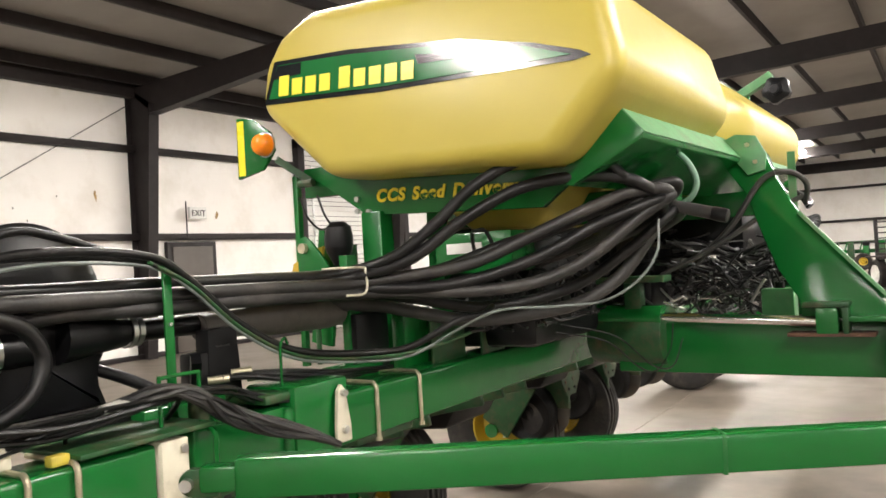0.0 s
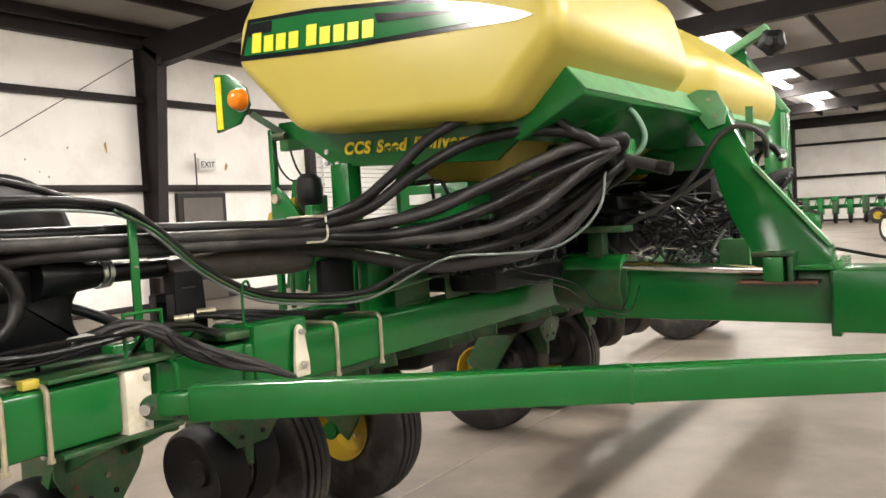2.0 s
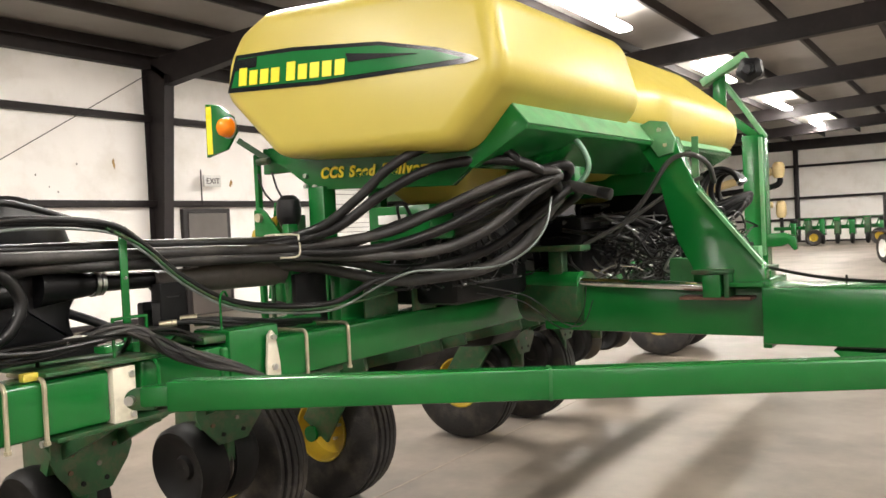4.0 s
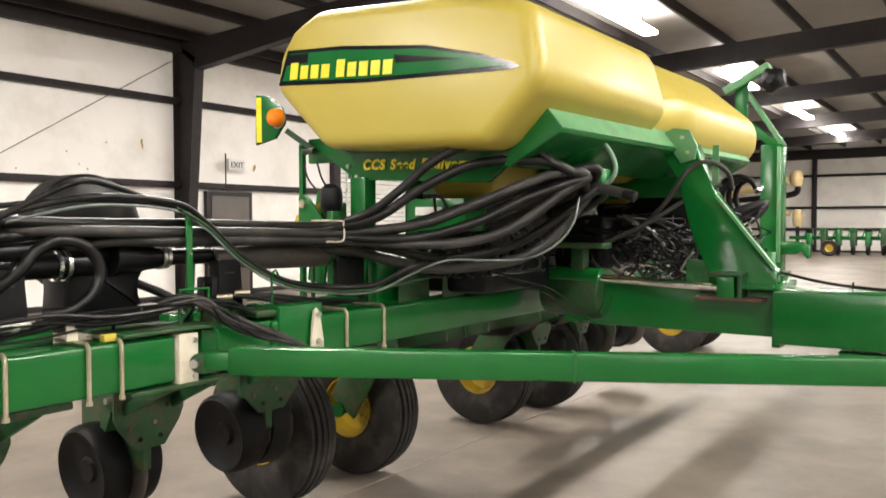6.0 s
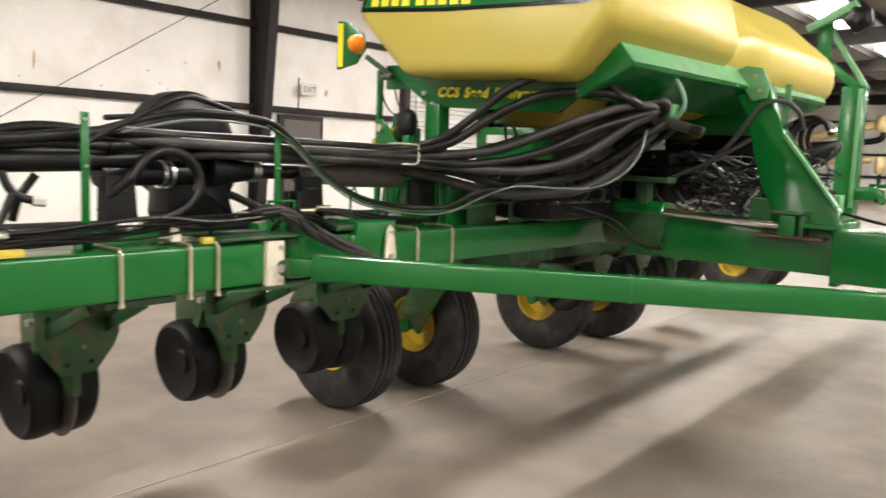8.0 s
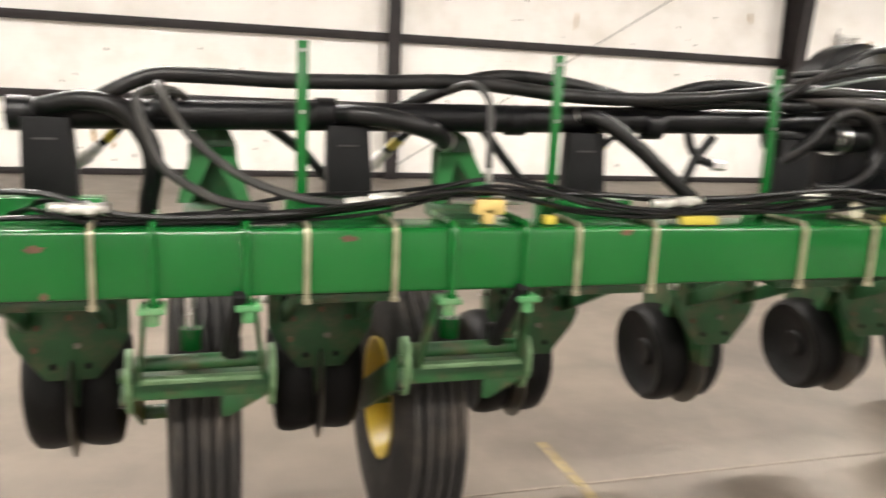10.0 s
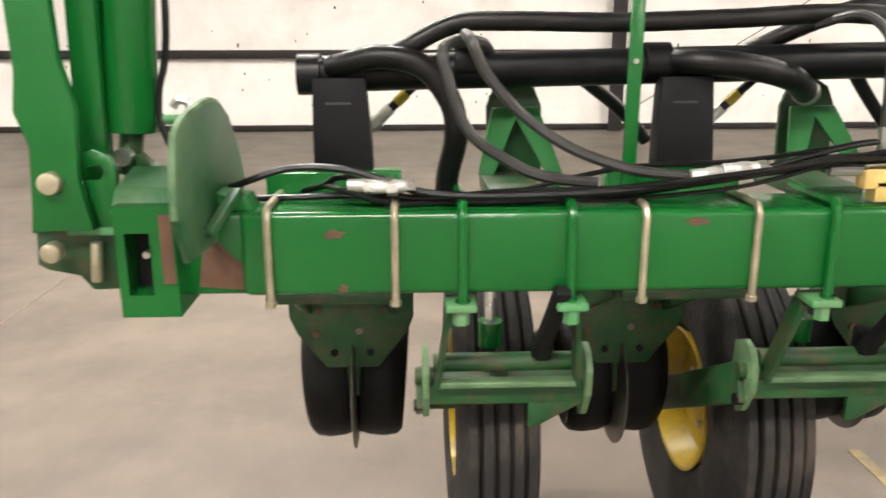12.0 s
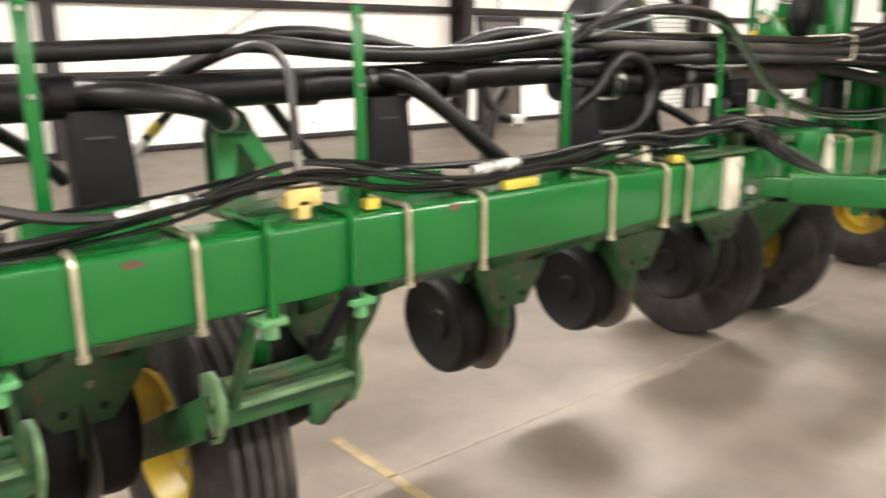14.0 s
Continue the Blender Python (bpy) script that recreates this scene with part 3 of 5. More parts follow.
prism(bm, [(0.06, -0.036)] + [(-x, z) for x, z in ring] + [(0.06, 0.036)], "y", -0.012, 0.012, 0.003)
pl = part("pin_lug", bm, GREEN_DUSTY, link, "worn grey pin lug")
pl.matrix_basis = pose(*(d0 - dd * 0.045 - V(0, 0, 0.01)), 0, 0, math.degrees(math.atan2(dd.y, dd.x)))
side = dd.cross(V(0, 0, 1))
part("pin_bolt", rod(B(), d0 - dd * 0.06 + side * 0.01 - V(0, 0, 0.01), d0 - dd * 0.06 + side * 0.034 - V(0, 0, 0.01), 0.016, 12), STEEL, link)


# ---- row units ----
def row_unit(wx, zc, fore, R=0.205, blade=0.19):
    """A row unit whose wheels turn about x = wx, z = zc; its face plate stands fore of them."""
    t = thing("row_unit", "green planter row unit with black gauge wheels, raised", "row unit", "planter row units")
    px = wx + fore
    bm = B()
    prism(bm, [(-0.172, 1.03), (0.172, 1.03), (0.172, 0.85), (0.15, 0.80), (0.072, 0.70), (-0.072, 0.70), (-0.15, 0.80), (-0.172, 0.85)], "x", px, px + 0.012, 0.003)
    fp = part("face_plate", bm, GREEN_DUSTY, t)
    # Rusty and steel bolt heads; the black studs stand in for dark holes.
    for y, z in ((-0.09, 0.87), (0.09, 0.87), (-0.05, 0.745), (0.05, 0.745), (0.0, 0.9), (0.12, 0.93), (-0.12, 0.94), (0.02, 0.81), (-0.1, 0.80)):
        part("plate_stud", rod(B(), (px + 0.01, y, z), (px + 0.017, y, z), 0.011, 6), (RUST, BRACKET, DISC)[int(abs(y * 100) + z * 100) % 3], fp)
    part("cross_tie", box(B(), px - 0.06, px + 0.02, -0.15, 0.15, 0.96, 1.0, 0.008), GREEN_DUSTY, t)
    part("mounting_head", box(B(), -1.64, -1.565, -0.15, 0.15, 1.05, 1.312, 0.006), GREEN, t)
    part("mounting_foot", box(B(), -1.62, -1.43, -0.14, 0.14, 1.05, 1.076, 0.006), GREEN_DUSTY, t)
    for s in (-1, 1):
        bm = B()
        beam(bm, (-1.6, s * 0.11, 1.03), (px, s * 0.12, 0.88), 0.02, 0.05, bevel=0.004)
        part("lower_arm", bm, GREEN_DUSTY, t)
        bm = B()
        beam(bm, (-1.6, s * 0.11, 1.14), (px - 0.1, s * 0.12, 1.02), 0.02, 0.05, bevel=0.004)
        part("upper_arm", bm, GREEN_DUSTY, t)
        g = 0.013
        bm = B()
        k = R / 0.205
        lathe(bm, [(q * k, s * (g + al * 1.18)) for q, al in ((0.0, 0.085), (0.05, 0.09), (0.06, 0.078), (0.13, 0.085), (0.155, 0.1), (0.18, 0.112), (0.197, 0.1), (0.205, 0.07), (0.203, 0.03), (0.195, 0.005), (0.16, 0.0), (0.0, 0.0))], (wx, 0, zc), "y", 36)
        bmesh.ops.rotate(bm, cent=(wx, 0, zc), matrix=Matrix.Rotation(s * radians(-4.5), 3, "X"), verts=bm.verts)
        w = part("gauge_wheel", bm, GAUGE, t)
        part("hub_bolt", rod(B(), (wx, s * (g + 0.08), zc), (wx, s * (g + 0.1), zc), 0.013, 6), STEEL, w)
        for q in range(4):
            an = 0.6 + q * math.pi / 2
            part("rivet", rod(B(), (wx + 0.1 * math.cos(an), s * (g + 0.08), zc + 0.1 * math.sin(an)), (wx + 0.1 * math.cos(an), s * (g + 0.086), zc + 0.1 * math.sin(an)), 0.004, 6), DISC, w)
    bm = B()
    lathe(bm, [(0.0, 0.004), (blade - 0.02, 0.005), (blade, 0.001), (blade, -0.001), (blade - 0.02, -0.005), (0.0, -0.004)], (wx + 0.09, 0, zc - 0.005), "y", 40)
    part("opener_disc", bm, DISC, t)
    part("shank_body", box(B(), wx - 0.2, px - 0.01, -0.02, 0.02, 0.6, 0.97, 0.006), GREEN_DUSTY, t)
    part("gauge_arm", beam(B(), (wx + 0.02, 0, zc + 0.05), (wx + 0.12, 0, 0.86), 0.17, 0.05), GREEN_DUSTY, t)
    bm = B()
    rod(bm, (px - 0.02, -0.19, 0.93), (px - 0.02, -0.13, 0.93), 0.014, 8)
    part("side_bolt", bm, STEEL, t)
    return t


outer = row_unit(-2.1, 0.612, 0.18, 0.195)
outer.location = (0, ROWS_WING[0], 0)
copy_thing(outer, pose(0, ROWS_WING[1], 0))
inner = row_unit(-2.215, 0.585, 0.29, 0.205)
inner.location = (0, ROWS_WING[2], 0)
for y in (ROWS_WING[3],):
    copy_thing(inner, pose(0, y, 0))
middle = row_unit(-2.215, 0.585, 0.2, 0.212, 0.11)
middle.location = (0, 2.83, 0)
middle.scale = (1, 1.22, 1)
for y in (2.048, 5.62, 6.38, 7.14, 7.9):
    copy_thing(inner, pose(0, y, 0))


# ---- wheels ----
def tyre_wheel():
    t = thing("transport_wheel", "ribbed black tyre on a yellow rim", "wheel", "planter transport wheels")
    R, W = 0.49, 0.108
    prof = [(0.21, -0.08), (0.24, -W + 0.005), (0.32, -W - 0.008), (0.42, -W), (0.458, -W + 0.012)]
    for k in range(5):
        y0 = -W + 0.016 + k * 0.0392
        rr = R - 0.014 * ((k - 2) / 2) ** 2
        prof += [(rr - 0.003, y0), (rr, y0 + 0.003), (rr, y0 + 0.025), (rr - 0.003, y0 + 0.028)]
        if k < 4:
            prof += [(rr - 0.026, y0 + 0.03), (rr - 0.026, y0 + 0.0375)]
    prof += [(0.458, W - 0.012), (0.42, W), (0.32, W + 0.008), (0.24, W - 0.005), (0.21, 0.08)]
    bm = B()
    lathe(bm, prof, (0, 0, 0), "y", 56)
    part("tyre", bm, TYRE, t)
    bm = B()
    for s in (-1, 1):
        lathe(bm, [(0.212, s * 0.09), (0.216, s * 0.102), (0.206, s * 0.1), (0.196, s * 0.06), (0.186, s * 0.03), (0.178, s * 0.012), (0.1, s * 0.004), (0.07, s * 0.02), (0.055, s * 0.04), (0.0, s * 0.04)], (0, 0, 0), "y", 40)
    r = part("rim", bm, RIM_YELLOW, t)
    for k in range(5):
        a = k * math.tau / 5
        bm = B()
        rod(bm, (0.085 * math.cos(a), -0.035, 0.085 * math.sin(a)), (0.085 * math.cos(a), -0.005, 0.085 * math.sin(a)), 0.011, 6)
        part("wheel_nut", bm, STEEL, r)
    return t


wheel = tyre_wheel()
WHEELS = [(-2.08, -0.615, 0.51), (-2.08, 0.09, 0.51), (-2.48, 3.26, 0.452), (-2.45, 4.01, 0.452), (-2.47, 5.63, 0.452), (-2.35, 6.41, 0.452), (-2.32, 9.9, 0.452), (-2.32, 10.66, 0.452)]
wheel.matrix_basis = pose(*WHEELS[0], 0, 0, 1) @ Matrix.Diagonal((1.04, 0.95, 1.04, 1))
for k, w in enumerate(WHEELS[1:]):
    wide, tall = (0.95, 1.04) if k == 0 else (1.1, 0.92)
    copy_thing(wheel, pose(*w, 0, 0, 1 if k == 0 else 0) @ pose(0, 0, 0, 0, 23 * k + 10, 0) @ Matrix.Diagonal((tall / 1.04, wide / 0.95, tall / 1.04, 1)))


for x, y in ((-2.45, 4.01), (-2.47, 5.63), (-2.32, 9.9)):
    t = thing("wheel_support", "dusty green arm carrying a transport wheel", "wheel arm", "wheel supports")
    part("arm", beam(B(), (-2.08, y - 0.185, 1.0), (x + 0.02, y - 0.17, 0.47), 0.024, 0.24, bevel=0.006), GREEN_DUSTY, t)
    part("stub_axle", rod(B(), (x, y - 0.19, 0.45), (x, y - 0.03, 0.45), 0.035, 14), GREEN_DUSTY, t)
    part("hub_cap", rod(B(), (x, y - 0.2, 0.45), (x, y - 0.18, 0.45), 0.05, 16), GREEN, t)


def wheel_bracket():
    """The lift wheel carrier below the tube, centred on y = 0."""
    t = thing("wheel_carrier", "scuffed green wheel carrier bracket clamped under the toolbar", "bracket", "wheel carriers")
    for s in (-1, 1):
        part("clamp_pad", box(B(), -1.43, -1.35, s * 0.115 - 0.032, s * 0.115 + 0.032, 1.055, 1.071, 0.003), GREEN_PALE, t)
        part("clamp_nut", rod(B(), (-1.37, s * 0.115, 1.025), (-1.37, s * 0.115, 1.055), 0.017, 6), GREEN_PALE, t)
        part("strap", beam(B(), (-1.42, s * 0.135, 1.055), (-1.5, s * 0.16, 0.835), 0.012, 0.05, up=(1, 0, 0), bevel=0.002), GREEN_DUSTY, t)
        bm = B()
        prism(bm, [(-1.60, 0.89), (-1.55, 0.91), (-1.51, 0.90), (-1.485, 0.86), (-1.49, 0.80), (-1.53, 0.735), (-1.56, 0.72), (-1.61, 0.78)], "y", s * 0.187 - 0.008, s * 0.187 + 0.008, 0.003)
        part("end_lug", bm, WORN, t)
    part("front_lip", box(B(), -1.51, -1.475, -0.16, 0.16, 0.83, 0.843, 0.002), WORN, t)
    part("pivot_tube", rod(B(), (-1.53, -0.17, 0.872), (-1.53, 0.17, 0.872), 0.022, 14), GREEN_DUSTY, t)
    part("cross_channel", box(B(), -1.60, -1.505, -0.18, 0.18, 0.775, 0.826, 0.006), GREEN_DUSTY, t)
    bm = B()
    prism(bm, [(0.05, 0.775), (0.18, 0.80), (0.18, 0.775), (0.07, 0.715), (0.05, 0.715)], "x", -1.52, -1.508, 0.002)
    part("corner_gusset", bm, GREEN_DUSTY, t)
    part("lug_bolt", rod(B(), (-1.53, -0.215, 0.765), (-1.53, -0.195, 0.765), 0.016, 6), PLASTIC, t)
    part("lift_rod", rod(B(), (-1.62, -0.03, 0.93), (-1.62, -0.03, 1.2), 0.014, 12), CHROME, t, "bright steel lift rod")
    part("rod_end", rod(B(), (-1.62, -0.03, 0.88), (-1.62, -0.03, 0.94), 0.03, 14), GREEN, t)
    part("stop_block", beam(B(), (-1.5, 0.07, 0.9), (-1.36, 0.095, 1.1), 0.028, 0.036, up=(0, 1, 0), bevel=0.006), BRACKET, t, "black plastic transport stop")
    part("stop_foot", box(B(), -1.55, -1.5, 0.06, 0.105, 0.88, 0.945, 0.01), PLASTIC, t)
    part("wheel_arm", beam(B(), (-1.53, -0.2, 0.81), (-2.12, -0.2, 0.5), 0.02, 0.1, bevel=0.006), GREEN_DUSTY, t)
    part("axle", rod(B(), (-2.08, -0.21, 0.51), (-2.08, 0.0, 0.51), 0.025, 12), GREEN_DUSTY, t)
    part("arm_tie", rod(B(), (-1.53, -0.212, 0.84), (-1.53, -0.17, 0.84), 0.02, 14), GREEN_DUSTY, t)
    return t


wb = wheel_bracket()
wb.location = (0, -0.614, 0)
copy_thing(wb, pose(0, 0.146, 0))

# ---- tongue ----
tongue = thing("tongue", "heavy green box beam tongue of the planter", "planter tongue")
part("beam", box(B(), -1.093, 0.144, 4.368, 4.662, 1.067, 1.315, 0.012), GREEN, tongue)
part("front_beam", box(B(), 0.144, 4.529, 4.174, 4.528, 1.06, 1.33, 0.014), GREEN, tongue)
bm = B()
prism(bm, [(0.438, 1.041), (4.527, 0.969), (4.525, 0.866), (0.559, 0.936)], "y", 4.197, 4.491, 0.006)
part("belly_plate", bm, GREEN, tongue)
part("side_plate", box(B(), 0.384, 1.141, 4.258, 4.265, 1.052, 1.176, 0.002), GREEN_DUSTY, tongue)
part("splice_flange", box(B(), 0.123, 0.164, 4.278, 4.675, 1.026, 1.355, 0.004), GREEN, tongue)
part("sleeve", rod(B(), (-1.226, 4.45, 1.253), (-0.837, 4.427, 1.246), 0.15, 28, bevel=0.01), GREEN_DUSTY, tongue)
part("barrel", rod(B(), (-1.211, 4.368, 1.355), (-0.842, 4.347, 1.348), 0.055, 20), GREEN, tongue)
part("hydraulic_rod", rod(B(), (-0.864, 4.333, 1.345), (-0.148, 4.292, 1.322), 0.024, 16), ROD, tongue, "bright chromed hydraulic rod")
part("rod_bracket", box(B(), -0.15, -0.062, 4.25, 4.42, 1.27, 1.385, 0.005), GREEN, tongue)
part("rod_bracket", box(B(), -0.045, -0.02, 4.25, 4.42, 1.27, 1.392, 0.005), GREEN_DUSTY, tongue)
part("bracket_cap", box(B(), -0.2, -0.015, 4.24, 4.44, 1.386, 1.406, 0.004), GREEN_DUSTY, tongue)
part("bracket_shelf", box(B(), -0.02, 0.14, 4.25, 4.42, 1.322, 1.345, 0.004), GREEN, tongue)
part("rusty_skid", box(B(), -0.269, 0.079, 4.255, 4.383, 1.258, 1.273, 0.003), RUST, tongue, "rusty skid plate")
part("hose_clip", rod(B(), (0.485, 4.348, 1.326), (0.486, 4.348, 1.373), 0.005, 6), IRON, tongue)
solid("tongue_cable", sweep(B(), [(0.132, 4.417, 1.406), (0.334, 4.386, 1.366), (0.536, 4.345, 1.346), (0.843, 4.327, 1.336), (1.764, 4.274, 1.319)], 0.008, 8), RUBBER, "black cable lying along the tongue", "cable")


# ---- tanks ----
SKEW = 0.015  # sideways drift of the tanks along y, set to fit the camera's view


def tank(y0, y1, stations, out):
    t = thing("seed_tank", "large yellow moulded plastic seed tank", "seed tank", "seed tanks")
    bm = B()
    yc = (y0 + y1) / 2
    rings = []
    for yy, k in stations:
        ring = []
        for x, z in out:
            lean = (z - 2.32) * 0.13 * (1 if yy < yc else -1) if yy in (y0, y1) else 0
            turn = SKEW * (yy - 3.0)
            ring.append(bm.verts.new((-1.375 + (x + 1.375) * k + turn, yy + lean - 0.067 * (x + 1.375), 2.372 + (z - 2.372) * (0.4 + 0.6 * k) + 0.011 * (yy - 3.0))))
        rings.append(ring)
    for a, b in zip(rings, rings[1:]):
        for q in range(len(out)):
            w = (q + 1) % len(out)
            bm.faces.new((a[q], a[w], b[w], b[q]))
    bm.faces.new(rings[0][::-1])
    bm.faces.new(rings[-1])
    bmesh.ops.recalc_face_normals(bm, faces=bm.faces)
    bmesh.ops.bevel(bm, geom=list(bm.edges), offset=0.08, segments=5, profile=0.5, affect="EDGES")
    part("tank_shell", bm, YELLOW, t)
    bm = B()
    r = bmesh.ops.create_cube(bm, size=1.0)
    for v in r["verts"]:
        k = 1 if v.co.z > 0 else 0.5
        v.co = V(-1.25 + SKEW * (yc - 3.0) + v.co.x * 0.72 * k, yc + v.co.y * (y1 - y0 - 0.6) * k, 2.05 if v.co.z > 0 else 1.8)
    bmesh.ops.bevel(bm, geom=list(bm.edges), offset=0.04, segments=3, profile=0.5, affect="EDGES")
    part("hopper_cone", bm, YELLOW, t)
    bm = B()
    rod(bm, (-1.42 + SKEW * (yc - 3.0), yc, 2.78), (-1.42 + SKEW * (yc - 3.0), yc, 2.86), 0.25, 32, bevel=0.015)
    part("lid", bm, PLASTIC, t, "round black filler lid")
    return t


BACK = [(-2.223, 2.398), (-2.204, 2.595), (-2.114, 2.73), (-1.92, 2.812)]
tank1 = tank(2.987, 4.5, ((2.987, 1.0), (4.5, 0.98)), BACK + [(-0.86, 2.712), (-0.56, 2.612), (-0.475, 2.27), (-0.749, 1.996), (-1.783, 2.046)])
tank(4.54, 6.66, ((4.54, 0.74), (4.87, 1.0), (6.32, 1.0), (6.66, 0.88)), BACK + [(-0.92, 2.735), (-0.485, 2.36), (-0.5, 2.14), (-0.749, 1.996), (-1.783, 2.046)])


def flat(name, pts, mat, d, parent, label=""):
    """A thin sticker lying on the leaning end of the tank, d proud of it."""
    bm = B()
    prism(bm, pts, "y", -d, -d + 0.0025)
    for v in bm.verts:
        v.co.y += 2.987 + (v.co.z - 2.32) * 0.13 - 0.067 * (v.co.x + 1.375)
    return part(name, bm, mat, parent, label)


dk = flat("decal", [(-2.113, 2.605), (-1.679, 2.571), (-1.122, 2.495), (-0.803, 2.412), (-0.629, 2.351), (-0.588, 2.327), (-0.65, 2.32), (-0.96, 2.336), (-1.498, 2.362), (-2.165, 2.418)], DECAL_BLACK, 0.004, tank1, "green and black tapered decal")
flat("decal_field", [(-2.088, 2.583), (-1.68, 2.55), (-1.123, 2.477), (-0.824, 2.402), (-0.66, 2.342), (-0.96, 2.355), (-1.498, 2.381), (-2.133, 2.438)], DECAL_GREEN, 0.0075, dk)
flat("decal_wedge", [(-2.083, 2.578), (-1.938, 2.568), (-1.94, 2.518), (-2.105, 2.521)], DECAL_BLACK, 0.011, dk)
flat("decal_wedge", [(-1.319, 2.476), (-0.886, 2.4), (-1.3, 2.434)], DECAL_BLACK, 0.011, dk)
for k in range(9):
    x = -2.066 + k * 0.082 + (0.03 if k > 3 else 0)
    hgt = 0.09 if k in (0, 4) else 0.072
    zb = 2.439 - 0.078 * (x + 2.066)
    flat("decal_bar", [(x, zb), (x + 0.06, zb - 0.004), (x + 0.06, zb - 0.004 + hgt), (x, zb + hgt)], DECAL_YELLOW, 0.014, dk)

def lean_leg(bm):
    """Leans the upper part of the frame leg away from the tongue, towards the tank rail, along the camera's sight lines
    to fit its view.
    """
    for v in bm.verts:
        k = 0.07 * min(1, max(0, (v.co.z - 1.4) / 0.67))
        v.co += (v.co - V(1.1, 0.15, 1.66)) * k
    return bm


ft = thing("tank_frame", "green steel frame carrying the seed tanks", "tank frame")
bm = B()
prism(bm, [(-0.501, 2.196), (-0.481, 2.198), (-0.388, 2.085), (-0.394, 2.065), (-0.664, 1.925), (-0.746, 1.953), (-0.528, 2.108)], "y", 3.145, 6.18, 0.005)
for v in bm.verts:
    v.co.x += -0.113 + (v.co.y - 3.145) * 0.011
    v.co.z += (v.co.y - 3.145) * 0.012
part("front_rail", bm, GREEN, ft)
# Paler sheet: the light on the sloping rail face, put into colour.
bm = B()
prism(bm, [(-0.478, 2.2), (-0.384, 2.087), (-0.388, 2.083), (-0.482, 2.196)], "y", 3.148, 6.165)
for v in bm.verts:
    v.co.x += -0.113 + (v.co.y - 3.145) * 0.011
    v.co.z += (v.co.y - 3.145) * 0.012
part("rail_lit_face", bm, GREEN_PALE, ft)
bm = B()
prism(bm, [(-2.064, 2.106), (-0.689, 2.035), (-0.919, 1.862), (-1.747, 1.898)], "y", 3.198, 3.238, 0.004)
ep = part("end_panel", bm, GREEN, ft)
wx = -1.688
for word in ("CCS", "Seed", "Delivery"):
    bm = lettering(word, 0.072, 0.004, 0.2, 0.003, 1.17)
    wide = max(v.co.x for v in bm.verts)
    part("lettering", bm, DECAL_YELLOW, ep, "yellow italic lettering").matrix_basis = pose(wx, 3.191, 1.952 - 0.03 * (wx + 1.701), 90, 1.7, 0)
    wx += wide + 0.03
for x, z in ((-1.79, 1.971), (-1.791, 1.919), (-1.729, 1.912)):
    part("panel_bolt", rod(B(), (x, 3.184, z), (x, 3.2, z), 0.012, 8), STEEL, ep)
part("end_post", box(B(), -1.76, -1.655, 3.172, 3.262, 1.234, 1.911, 0.006), GREEN, ft)
part("end_post", box(B(), -1.622, -1.54, 3.469, 3.529, 1.239, 1.966, 0.006), GREEN, ft)
part("corner_plate", box(B(), -2.099, -1.913, 3.204, 3.244, 2.001, 2.136, 0.006), GREEN, ft)
part("thin_post", box(B(), -2.162, -2.134, 3.193, 3.224, 1.24, 2.11, 0.003), GREEN, ft)
part("clamp", rod(B(), (-2.075, 3.147, 2.063), (-1.992, 3.142, 2.062), 0.018, 8), GREEN_DUSTY, ft)
part("brace_plate", beam(B(), (-2.032, 3.196, 1.343), (-1.941, 3.183, 1.842), 0.02, 0.12, up=(1, 0, 0)), GREEN, ft)
part("cross_beam", box(B(), -1.768, -0.585, 3.762, 3.881, 1.809, 1.944, 0.008), GREEN, ft)
part("cross_beam", box(B(), -1.641, -0.472, 5.019, 5.137, 1.828, 1.962, 0.008), GREEN, ft)
bm = B()
prism(bm, [(-0.479, 2.06), (-0.387, 1.915), (-0.335, 1.7), (-0.29, 1.55), (-0.22, 1.416), (-0.215, 1.33), (0.14, 1.33), (0.13, 1.42), (-0.037, 1.635), (-0.175, 1.815), (-0.24, 1.96), (-0.285, 2.1)], "y", 4.33, 4.43, 0.01)
lean_leg(bm)
part("leg", bm, GREEN, ft)
bm = B()
prism(bm, [(-0.52, 2.18), (-0.45, 2.165), (-0.40, 2.185), (-0.313, 2.17), (-0.27, 2.08), (-0.285, 2.01), (-0.36, 1.99), (-0.425, 2.09)], "y", 4.303, 4.328, 0.004)
lean_leg(bm)
lp = part("leg_flange", bm, GREEN_PALE, ft)
for x, z in ((-0.465, 2.14), (-0.35, 2.13), (-0.32, 2.05), (-0.43, 2.12)):
    part("flange_bolt", lean_leg(rod(B(), (x, 4.292, z), (x, 4.305, z), 0.012, 6)), STEEL, lp)
part("leg_rib", lean_leg(beam(B(), (-0.17, 4.325, 1.805), (0.125, 4.325, 1.43), 0.03, 0.016)), GREEN_PALE, ft)
part("valve_shelf", box(B(), -0.5, -0.24, 4.6, 6.5, 1.272, 1.3, 0.003), GREEN_DUSTY, ft)
part("hang_strap", beam(B(), (-0.259, 4.582, 1.755), (-0.253, 4.577, 2.105), 0.01, 0.035, up=(1, 0, 0)), GREEN_PALE, ft)
part("shelf", box(B(), -1.31, -0.818, 4.298, 4.435, 1.517, 1.548, 0.003), GREEN_DUSTY, ft)
part("shelf_post", box(B(), -1.026, -0.944, 4.315, 4.394, 1.247, 1.516, 0.004), GREEN_DUSTY, ft)
ms = thing("side_mast", "upright green mast with a top bracket at the far side", "mast", at=(-0.65, -0.028, -0.938))
ms.scale = (1.565, 1.565, 1.565)
part("post", box(B(), -0.382, -0.229, 6.247, 6.399, 1.069, 2.247, 0.01), GREEN, ms)
